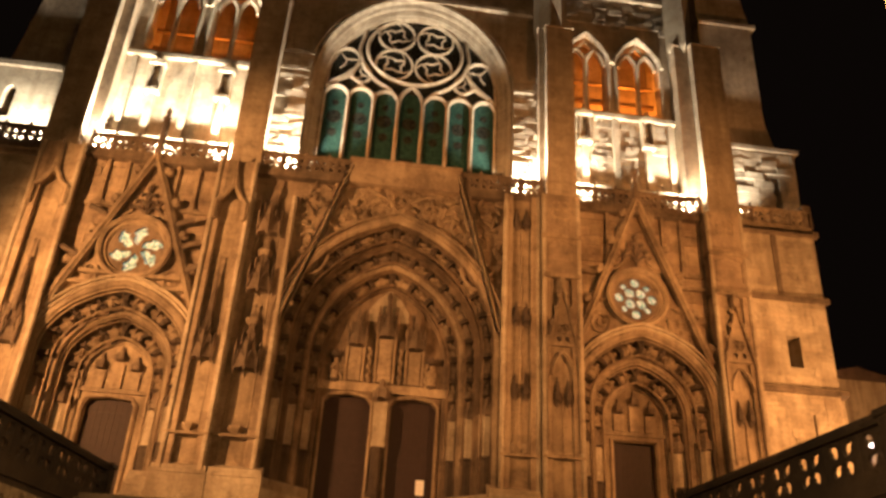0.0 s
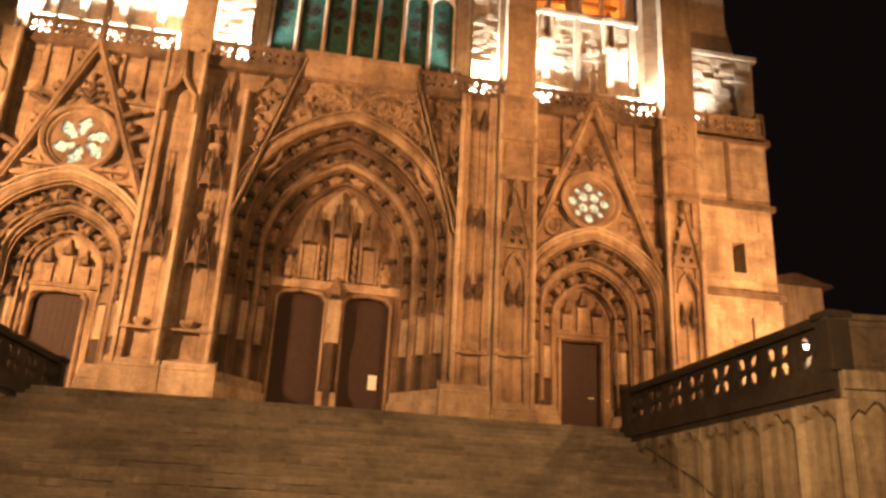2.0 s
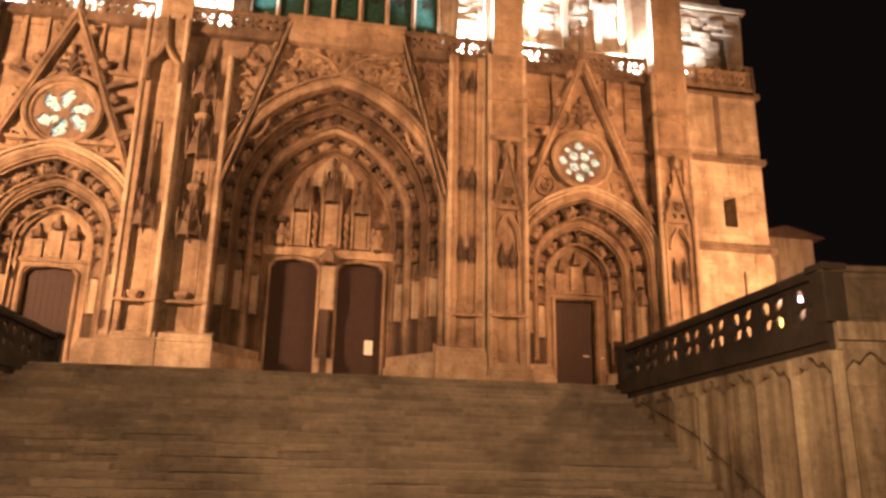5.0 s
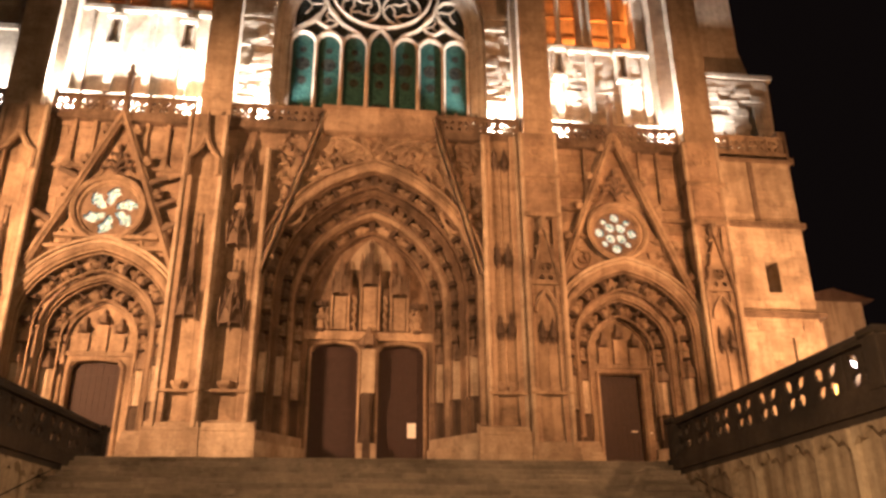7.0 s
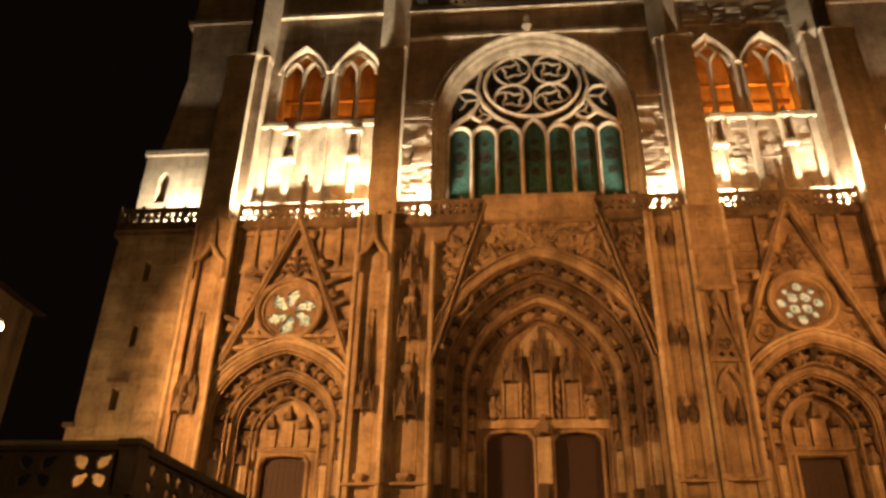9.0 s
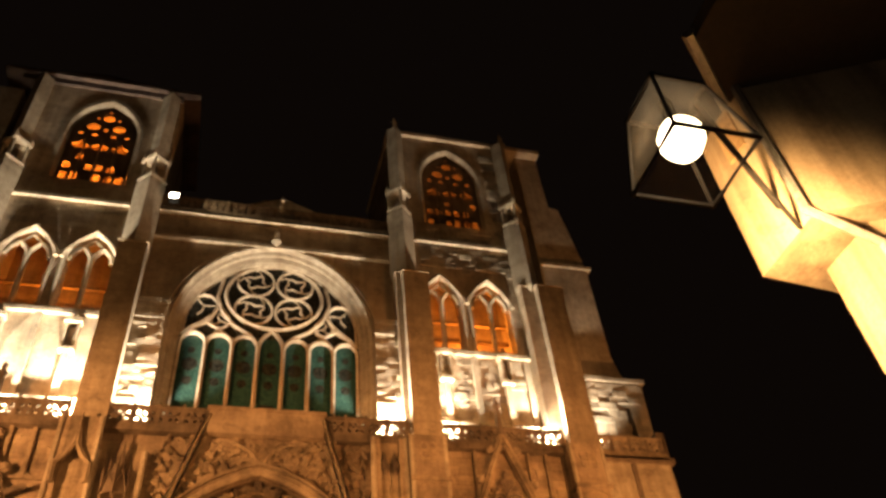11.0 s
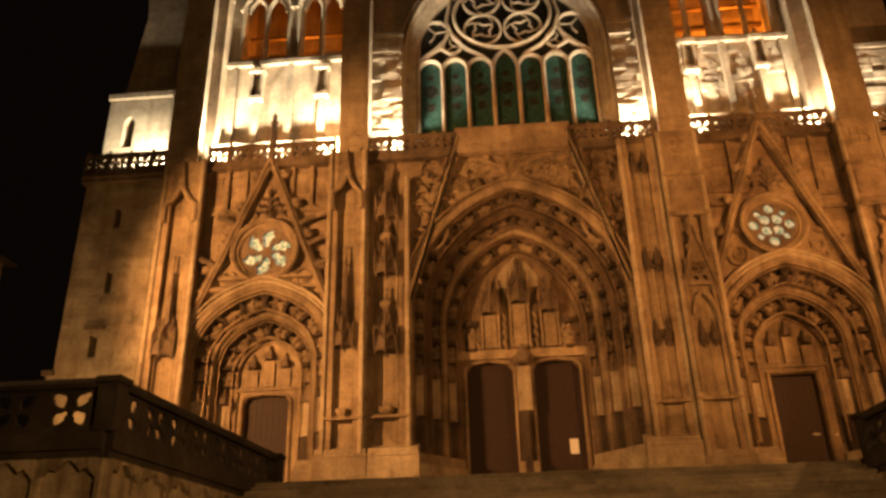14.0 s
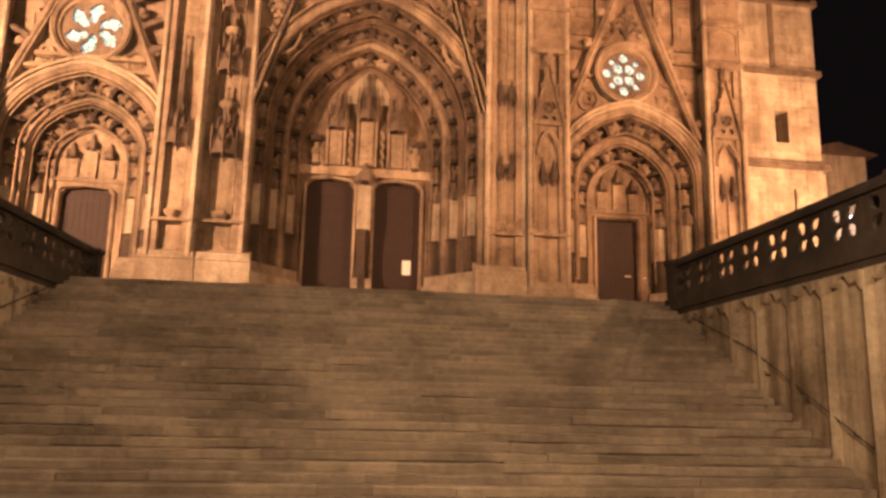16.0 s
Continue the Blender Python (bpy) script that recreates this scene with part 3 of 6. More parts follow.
def portal(name, key, orders, label, jamb_z):
    cx, zs, a0, h0, a1, h1, depth = PORTALS[key]
    y0 = 0.0
    sections = []
    for k in range(orders + 1):
        f = k / orders
        a, h, y = a0 + (a1 - a0) * f, h0 + (h1 - h0) * f, y0 + (depth - y0) * f
        if k < orders:
            da, dh, dy = (a1 - a0) / orders, (h1 - h0) / orders, (depth - y0) / orders
            for q, w in ((0.0, 0.0), (0.16, 0.0), (0.22, 0.12), (0.28, 0.5), (0.42, 0.8), (0.7, 0.98), (0.95, 1.0)):
                sections.append((a + da * q, h + dh * q, y + dy * w))
        else:
            sections.append((a, h, y))
    bm = bmesh.new()
    loft(bm, [[(cx - a, y, FLOOR - 0.2)] + up(round_arch(cx, zs, a, h, 16), y) + [(cx + a, y, FLOOR - 0.2)] for a, h, y in sections])
    root = part(name, bm, M_PORTAL, cathedral, label)
    # roll mouldings between the orders, from the plinth to the crown
    for k in range(orders + 1):
        f = (k + 0.06) / orders
        a, h, y = a0 + (a1 - a0) * f, h0 + (h1 - h0) * f, y0 + (depth - y0) * (k / orders)
        bm = bmesh.new()
        tube(bm, [(cx - a, y, FLOOR + 1.3)] + up(round_arch(cx, zs, a, h, 16), y) + [(cx + a, y, FLOOR + 1.3)], (0.17, 0.08, 0.16, 0.12)[k] if key == "centre" else (0.15, 0.13, 0.1)[k], 8)
        part("roll_moulding", bm, M_PORTAL if key == "centre" and k % 2 else M_CARVED, root)
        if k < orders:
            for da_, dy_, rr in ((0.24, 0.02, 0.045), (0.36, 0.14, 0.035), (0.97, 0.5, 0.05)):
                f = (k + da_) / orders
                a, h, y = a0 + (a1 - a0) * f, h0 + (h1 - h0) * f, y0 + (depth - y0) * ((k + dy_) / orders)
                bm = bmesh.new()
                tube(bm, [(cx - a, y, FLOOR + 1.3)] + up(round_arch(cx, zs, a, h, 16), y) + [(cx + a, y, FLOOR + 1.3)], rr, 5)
                part("thin_moulding", bm, M_PORTAL if key == "centre" else M_CARVED, root)
    bm = bmesh.new()
    lines = [(0.02, -0.02), (0.04, -0.12), (0.1, -0.16), (0.13, -0.06), (0.18, -0.04), (0.2, -0.2), (0.26, -0.24), (0.29, -0.12), (0.3, 0.26)]
    loft(bm, [up(round_arch(cx, zs + 0.3, a0 + q, h0 + q * 1.25 - 0.3, 18), y) for q, y in lines])
    part("hood_mould", bm, M_CARVED if key == "centre" else M_PALE, root, "pale moulding round the arch")
    # figures standing one above another in the hollows
    for k in range(orders):
        f = (k + 0.64) / orders
        a, h, y = a0 + (a1 - a0) * f, h0 + (h1 - h0) * f, y0 + (depth - y0) * (k + 0.72) / orders
        fat = (a0 - a1) / orders * 0.82 / 0.5
        pts = [Vector((x, 0, z)) for x, z in round_arch(cx, zs, a, h, 40)][:42]
        run = [0.0]
        for p0, p1 in zip(pts, pts[1:]):
            run.append(run[-1] + (p1 - p0).length)
        count = max(3, round(run[-1] / 1.0))
        for i in range(count):
            want = run[-1] * (i + 0.12) / count
            j = max(q for q in range(len(run) - 1) if run[q] <= want)
            t3 = (pts[j + 1] - pts[j]).normalized()
            p3 = pts[j] + t3 * (want - run[j])
            late = min(len(pts) - 2, j + 4)
            t3 = (pts[late + 1] - pts[late] + t3).normalized() if late > j else t3
            for s in (-1, 1):
                p = Vector((cx - s * (p3.x - cx), y, p3.z))
                tang = Vector((-s * t3.x, 0, t3.z))
                nx, nz = s * t3.z, t3.x
                face = Vector((-0.45 * nx, -0.9, -0.45 * nz)).normalized()
                side = (-face).cross(tang).normalized()
                m = Matrix((side, -face, tang)).transposed().to_4x4()
                m.translation = p
                g = run[-1] / count
                piece("voussoir_figure", (DARK_FIGURES if key == "centre" and (i + k) % 3 == 0 else FIGURES)[(i * 3 + k * 2 + (s > 0)) % 5], root, m @ Matrix.Diagonal((fat, fat, min(1.2, 0.97 * g), 1)))
    # empty niches of the jambs: canopy, shaft and pedestal
    for k in range(orders):
        f = (k + 0.6) / orders
        a, y = a0 + (a1 - a0) * f, y0 + (depth - y0) * (k + 0.7) / orders
        for s in (-1, 1):
            x = cx + s * (a + 0.05)
            fat = (a0 - a1) / orders * 0.68 / 0.5
            piece("canopy", CANOPY, root, Matrix.Translation((x, y - 0.08, zs - 0.75)) @ Matrix.Diagonal((fat, fat, 0.75, 1)))
            bm = bmesh.new()
            lathe(bm, [(0.36, jamb_z), (0.36, zs - 0.7)], x, y + 0.14, 8, math.pi / 8)
            part("shaft", bm, M_PALE, root)
            bm = bmesh.new()
            lathe(bm, [(0.36, FLOOR), (0.36, jamb_z - 0.12), (0.42, jamb_z - 0.06), (0.38, jamb_z)], x, y + 0.06, 8, math.pi / 8)
            part("pedestal", bm, M_SOOT_SHADE, root, "dark sooty pedestal")
    return root


main_portal = portal("portal", "centre", 3, "deep central portal with carved archivolts", 4.35)
left_portal = portal("portal", "left", 2, "side portal with two rows of archivolt figures", 3.9)
right_portal = portal("portal", "right", 2, "side portal with two rows of archivolt figures", 3.9)


def side_tympanum(root, key, dx0, dx1, dtop, flat):
    cx, zs, _, _, a, h, y = PORTALS[key]
    bm = bmesh.new()
    hole = [(dx0, FLOOR - 0.2), (dx0, dtop - 0.35), (dx0 + 0.2, dtop - 0.1), ((dx0 + dx1) / 2, dtop), (dx1 - 0.2, dtop - 0.1), (dx1, dtop - 0.35), (dx1, FLOOR - 0.2)]
    if flat:
        hole = [(dx0, FLOOR - 0.2), (dx0, dtop), (dx1, dtop), (dx1, FLOOR - 0.2)]
    ring = opening(cx, zs, a + 0.1, h + 0.1, FLOOR - 0.2, 10, round_arch)
    prism(bm, [ring[0]] + hole[:1] + hole[1:] + [ring[-1]] + ring[-2:0:-1], y, y + 0.6)
    t = part("tympanum", bm, M_CARVED, root, "tympanum above the door with blank panels")
    bm = bmesh.new()
    tube(bm, [(max(dx0 - 0.12, min(dx1 + 0.12, x + (0.12 if x > cx else -0.12))), y - 0.04, max(z, FLOOR) + (0.06 if z > 3 else 0)) for x, z in hole], 0.09, 6)
    part("door_moulding", bm, M_CARVED, root)
    bm = bmesh.new()
    box(bm, cx - a, cx + a, y - 0.12, y, zs - 0.1, zs + 0.08)
    part("lintel", bm, M_CARVED, root)
    for k in (-1, 0, 1):
        tall = 1.15 if k == 0 else 0.75
        bm = bmesh.new()
        box(bm, cx + k * 0.75 - 0.24, cx + k * 0.75 + 0.24, y - 0.14, y, zs + 0.1, zs + 0.1 + tall)
        part("blank_panel", bm, M_CARVED, root)
        piece("canopy", CANOPY, root, Matrix.Translation((cx + k * 0.75, y - 0.12, zs + 0.22 + tall)) @ Matrix.Diagonal((0.9, 0.9, 0.6, 1)))
    return y + 0.3


def door(name, x0, x1, top, y, seg, label):
    """A pair of boarded door leaves in a recess."""
    d = tagged(new(name), label, "door", "cathedral doors", "structure")
    bm = bmesh.new()
    prism(bm, [(x0 - 0.05, FLOOR), (x1 + 0.05, FLOOR), (x1 + 0.05, top + 0.05), (x0 - 0.05, top + 0.05)], y + 0.05, y + 0.12)
    part("leaf", bm, M_WOOD, d)
    count = max(6, int((x1 - x0) / 0.24))
    w = (x1 - x0) / count
    for k in range(count):
        bm = bmesh.new()
        box(bm, x0 + k * w + 0.006, x0 + (k + 1) * w - 0.006, y + 0.02, y + 0.052, FLOOR + 0.01, top)
        part("board", bm, M_WOOD, d)
    for z in (FLOOR + 0.35, FLOOR + (top - FLOOR) * 0.47, top - 0.6):
        bm = bmesh.new()
        box(bm, x0, x1, y, y + 0.03, z, z + 0.14)
        part("ledge", bm, M_WOOD, d)
    return d


ly = side_tympanum(left_portal, "left", -13.05, -11.0, 5.95, False)
ry = side_tympanum(right_portal, "right", 10.35, 12.3, 5.85, True)
door("door_1", -13.05, -11.0, 5.95, ly, True, "brown boarded wooden door of the side portal")
d3 = door("door_3", 10.35, 12.3, 5.85, ry, False, "dark red-brown wooden door of the side portal")
bm = bmesh.new()
tube(bm, [(11.75, ry - 0.04, 3.25), (12.05, ry - 0.04, 3.25)], 0.035, 6)
part("door_handle", bm, M_BRASS, d3, "pale metal handle")
bm = bmesh.new()
tube(bm, [(12.45, 1.86, 3.15), (12.65, 1.86, 3.15)], 0.03, 6)
part("latch", bm, M_BRASS, right_portal)

# central tympanum, trumeau and doors
cx, zs, _, _, a, h, ty = PORTALS["centre"]
bm = bmesh.new()
ring = opening(cx, zs, a + 0.1, h + 0.1, FLOOR - 0.2, 12, round_arch)


def leaf_hole(x0, x1, top):
    return [(x0, FLOOR - 0.2), (x0, top - 0.4), (x0 + 0.25, top - 0.13), ((x0 + x1) / 2, top), (x1 - 0.25, top - 0.13), (x1, top - 0.4), (x1, FLOOR - 0.2)]


prism(bm, [ring[0]] + leaf_hole(-2.93, -0.8, 7.1) + leaf_hole(0.1, 2.2, 7.1) + [ring[-1]] + ring[-2:0:-1], ty, ty + 0.6)
part("tympanum", bm, M_PORTAL, main_portal, "carved tympanum with blank panels under canopies")
for x0, x1 in ((-2.93, -0.8), (0.1, 2.2)):
    bm = bmesh.new()
    tube(bm, [(x, ty - 0.03, max(z, FLOOR)) for x, z in leaf_hole(x0 - 0.06, x1 + 0.06, 7.16)], 0.09, 6)
    part("door_moulding", bm, M_CARVED, main_portal)
bm = bmesh.new()
box(bm, cx - a, cx + a, ty - 0.2, ty, 7.2, 7.38)
box(bm, cx - a, cx + a, ty - 0.12, ty, 7.38, 7.62)
part("lintel", bm, M_CARVED, main_portal)
bm = bmesh.new()
lathe(bm, [(0.36, FLOOR), (0.36, 2.75), (0.3, 2.85), (0.27, 2.95), (0.27, 4.45), (0.3, 4.5), (0.3, 4.75)], -0.36, ty - 0.12, 8, math.pi / 8)
part("trumeau_base", bm, M_SOOT_SHADE, main_portal, "dark sooty base of the middle post")
bm = bmesh.new()
box(bm, -0.66, -0.04, ty - 0.34, ty + 0.1, 4.75, 6.75)
part("trumeau", bm, M_PALE, main_portal, "pale plain middle post between the doors")
bm = bmesh.new()
box(bm, -0.78, 0.06, ty - 0.42, ty + 0.1, FLOOR, 2.55)
part("trumeau_plinth", bm, M_PALE, main_portal)
piece("canopy", CANOPY, main_portal, Matrix.Translation((-0.36, ty - 0.3, 6.95)) @ Matrix.Diagonal((1.25, 1.0, 0.8, 1)))
for px, pw, pz0, pz1 in ((cx - 1.38, 0.27, 7.7, 9.3), (cx, 0.3, 7.7, 9.8), (cx + 1.38, 0.27, 7.7, 9.3)):
    bm = bmesh.new()
    box(bm, px - pw, px + pw, ty - 0.16, ty, pz0, pz1)
    part("blank_panel", bm, M_CARVED, main_portal, "pale blank relief panel")
    for s in (-1, 1):
        bm = bmesh.new()
        tube(bm, [(px + s * (pw + 0.12), ty - 0.12, pz0), (px + s * (pw + 0.12), ty - 0.12, pz1 + 0.4)], 0.07, 5)
        lathe(bm, [(0.1, pz1 + 0.4), (0.05, pz1 + 0.8), (0.01, pz1 + 1.2)], px + s * (pw + 0.12), ty - 0.12, 5)
        part("colonnette", bm, M_CARVED, main_portal)
    piece("canopy", SPIRE, main_portal, Matrix.Translation((px, ty - 0.28, pz1 + 0.05)) @ Matrix.Diagonal((1.0, 0.75, 0.72, 1)))
for px in (cx - 0.72, cx + 0.72, cx - 1.95, cx + 1.95):
    bm = bmesh.new()
    tube(bm, [(px + 0.05 * math.sin(q * 1.4), ty - 0.14 + 0.05 * math.cos(q * 1.4), 7.65 + 0.1 * q) for q in range(18 if abs(px - cx) < 1 else 12)], 0.085, 6)
    part("twisted_column", bm, M_CARVED, main_portal)
for px, pz in ((cx - 2.25, 7.7), (cx + 2.2, 7.7)):
    piece("relief_figure", FIGURE, main_portal, Matrix.Translation((px, ty - 0.12, pz)) @ Matrix.Diagonal((1.2, 0.9, 1.3, 1)))
bm = bmesh.new()
prism(bm, [(cx - 1.05, 10.7), (cx + 1.05, 10.7), (cx + 0.95, 11.25), (cx + 0.55, 11.85), (cx, 12.3), (cx - 0.55, 11.85), (cx - 0.95, 11.25)], ty - 0.06, ty)
part("crown_panel", bm, M_PALE, main_portal, "pale blank stone behind the canopy spires")
for px, z0, z1, r in ((cx, 10.5, 12.2, 0.2), (cx - 0.42, 10.5, 11.5, 0.1), (cx + 0.42, 10.5, 11.5, 0.1), (cx - 1.0, 9.9, 11.15, 0.12), (cx + 1.0, 9.9, 11.15, 0.12)):
    bm = bmesh.new()
    lathe(bm, [(r, z0), (r * 1.1, z0 + 0.35), (r * 0.55, z0 + 0.5), (r * 0.5, (z0 + z1) / 2), (r * 0.9, (z0 + z1) / 2 + 0.06), (r * 0.35, (z0 + z1) / 2 + 0.16), (r * 0.6, z1 - 0.2), (0.01, z1)], px, ty - 0.22, 6)
    part("spire", bm, M_PORTAL, main_portal)
door("door_2", -2.93, -0.8, 7.1, ty + 0.3, True, "dark brown wooden door leaf of the main portal")
door("door_2", 0.1, 2.2, 7.1, ty + 0.3, True, "dark brown wooden door leaf of the main portal")
bm = bmesh.new()
box(bm, 1.48, 1.86, ty + 0.275, ty + 0.285, 2.9, 3.55)
tagged(part("notice_sheet", bm, M_PAPER), "white paper notice pinned to the dark door", "notice")

# plinths beside the portals, stepping out with the jambs
for x0, x1, zt, y in ((-15.6, -14.9, 3.1, -0.35), (-10.2, -8.8, 2.7, -0.1), (-9.2, -7.0, 3.2, -0.75), (-7.0, -4.85, 3.2, -0.7), (4.2, 6.4, 3.2, -0.7), (6.4, 8.4, 2.6, -0.75), (8.4, 9.6, 2.5, -0.1), (13.4, 14.8, 2.6, -0.1), (14.6, 16.5, 2.8, -0.75)):
    bm = bmesh.new()
    box(bm, x0, x1, y, 0.3, FLOOR - 0.4, zt - 0.5)
    wedge(bm, x0 + 0.05, x1 - 0.05, y + 0.1, 0.3, zt - 0.5, zt - 0.3, zt)
    box(bm, x0 - 0.04, x1 + 0.04, y - 0.1, 0.28, FLOOR - 0.4, FLOOR + 0.32)
    box(bm, x0 + 0.02, x1 - 0.02, y - 0.05, 0.28, zt - 0.62, zt - 0.5)
    part("plinth", bm, M_PALE, cathedral, "pale moulded stone plinth")


for key, zt in (("centre", 2.75), ("left", 2.6), ("right", 2.4)):
    cx, zs, a0, h0, a1, h1, dep = PORTALS[key]
    for s in (-1, 1):
        for out, z0, z1, mat in ((0.0, FLOOR - 0.3, zt - 0.45, M_PALE), (-0.12, zt - 0.45, zt, M_PALE)):
            bm = bmesh.new()
            plan = [(cx + s * (a0 + 0.3), -0.62 - out), (cx + s * (a0 - 0.25 - out), -0.62 - out), (cx + s * (a1 - 0.28 - out), dep - 0.3 - out), (cx + s * (a1 - 0.28 - out), dep + 0.25), (cx + s * (a0 + 0.3), dep + 0.25)]
            slab_plan(bm, plan, z0, z1)
            part("plinth", bm, mat, cathedral, "pale splayed plinth of the portal")

# ---- gables above the portals ----
def gable(apex, left, right, y, finial, crockets, mat=M_CARVED):
    g = part("gable", gable_mesh(apex, left, right, y), mat, cathedral, "steep crocketed stone gable")
    for s, end in ((-1, left), (1, right)):
        for k in range(crockets):
            f = (k + 0.6) / crockets
            x, z = apex[0] + (end[0] - apex[0]) * f, apex[1] + (end[1] - apex[1]) * f
            piece("crocket", CROCKET, g, Matrix.Translation((x + s * 0.12, y - 0.1, z)) @ Matrix.Rotation(s * 1.0, 4, "Y") @ Matrix.Diagonal((1.5, 1.5, 1.6, 1) if finial else (0.8, 0.8, 0.9, 1)))
    if finial:
        bm = bmesh.new()
        lathe(bm, [(0.2, apex[1] - 0.6), (0.16, finial - 0.8), (0.24, finial - 0.62), (0.1, finial - 0.45), (0.14, finial - 0.2), (0.02, finial)], apex[0], y - 0.05, 6)
        part("finial", bm, M_DARK, g)
    return g


def gable_mesh(apex, left, right, y):
    bm = bmesh.new()
    for end in (left, right):
        d = Vector((end[0] - apex[0], end[1] - apex[1])).normalized()
        n = Vector((-d.y, d.x)) * 0.17
        prism(bm, [(apex[0] + n.x, apex[1] + n.y), (end[0] + n.x, end[1] + n.y), (end[0] - n.x, end[1] - n.y), (apex[0] - n.x, apex[1] - n.y)], y - 0.22, 0.3)
        tube(bm, [(apex[0], y - 0.24, apex[1]), (end[0], y - 0.24, end[1])], 0.09, 6)
    return bm


gable((-11.95, 17.1), (-15.2, 9.0), (-8.75, 9.0), 0.0, 19.9, 5)
gable((11.35, 17.5), (8.15, 9.6), (14.5, 9.2), 0.0, 19.9, 5)
gable((CX - 2.45, 17.7), (CX - 4.95, 9.4), (CX - 4.95, 9.4), 0.0, 0, 4, M_PALE)
gable((CX + 2.75, 17.7), (CX + 4.95, 9.8), (CX + 4.95, 9.8), 0.0, 0, 4, M_PALE)
bm = bmesh.new()
box(bm, -2.85, 2.45, -0.25, 0.3, 16.75, 17.95)
box(bm, -2.95, 2.55, -0.35, 0.3, 17.95, 18.1)
part("apron", bm, M_WALL, cathedral, "plain slab under the great window")


# ---- roses ----
def rose(key, lobes, swirl):
    cx, cz, r = ROSES[key]
    bm = bmesh.new()
    rings = [(r + 0.45, -0.12), (r + 0.36, -0.2), (r + 0.24, -0.1), (r + 0.2, 0.05), (r + 0.1, 0.06), (r + 0.06, 0.14), (r + 0.02, 0.2), (r, 0.42), (r + 0.3, 0.44)]
    lines = [[(x, y, z) for x, z in circle(cx, cz, q, 32)] for q, y in rings]
    loft(bm, [ln + ln[:1] for ln in lines])
    bmesh.ops.remove_doubles(bm, verts=bm.verts, dist=0.001)
    w = part("rose_window", bm, M_CARVED, cathedral, "small round rose window lit from inside", smooth=False)
    bm = bmesh.new()
    prism(bm, circle(cx, cz, r + 0.1, 28), 0.36, 0.4)
    part("glass", bm, M_ROSE, w, "pale green and yellow glass lit from inside")
    bm = bmesh.new()
    holes = []
    if swirl:
        shape = ((0.17, -0.04), (0.34, 0.12), (0.52, 0.1), (0.57, 0.02), (0.7, 0.1), (0.84, -0.06), (0.92, -0.32), (0.84, -0.46), (0.75, -0.36), (0.58, -0.44), (0.48, -0.26), (0.3, -0.16))
        for k in range(lobes):
            t = math.tau * (k + 0.05 * (-1) ** k) / lobes + 1.72
            holes.append([(cx + r * (u * math.cos(t) - v * math.sin(t)), cz + r * (u * math.sin(t) + v * math.cos(t))) for u, v in shape])
    else:
        for k in range(4):
            t = math.tau * (k + 0.5) / 4
            holes.append(circle(cx + 0.36 * r * math.cos(t), cz + 0.36 * r * math.sin(t), 0.235 * r, 12))
        for k in range(8):
            t = math.tau * k / 8
            q = 0.22 if k % 2 == 0 else 0.15
            holes.append(circle(cx + 0.75 * r * math.cos(t), cz + 0.75 * r * math.sin(t), q * r, 12))
    prism(bm, circle(cx, cz, r + 0.03, 28), 0.2, 0.32, holes)
    part("tracery", bm, M_DARK, w)


bm = bmesh.new()
box(bm, -14.05, -9.75, -0.12, 0.27, 10.86, 11.0)
wedge(bm, -14.05, -9.75, -0.08, 0.27, 11.0, 11.02, 11.16)
part("ledge", bm, M_CARVED, cathedral, "pale ledge under the rose window")
for gx, gz in ((-11.95, 14.1), (11.3, 14.2)):
    bm = bmesh.new()
    tube(bm, [(gx, 0.12, gz - 0.35), (gx, 0.06, gz + 1.25)], 0.07, 5)
    for s in (-1, 1):
        for q in range(3):
            z = gz + 0.1 + 0.34 * q
            w = 0.62 - 0.17 * q
            tube(bm, [(gx, 0.1, z - 0.15), (gx + s * w * 0.5, 0.0, z + 0.16), (gx + s * w, 0.02, z + 0.1)], 0.075, 5)
            lathe(bm, [(0.02, z - 0.04), (0.11, z + 0.08), (0.02, z + 0.24)], gx + s * w, 0.0, 5)
    lathe(bm, [(0.04, gz + 1.1), (0.14, gz + 1.25), (0.02, gz + 1.5)], gx, 0.02, 6)
    part("leaf_sprig", bm, M_DARK, cathedral, "sooty carved leaf sprig")
rose("left", 6, True)
rose("right", 8, False)


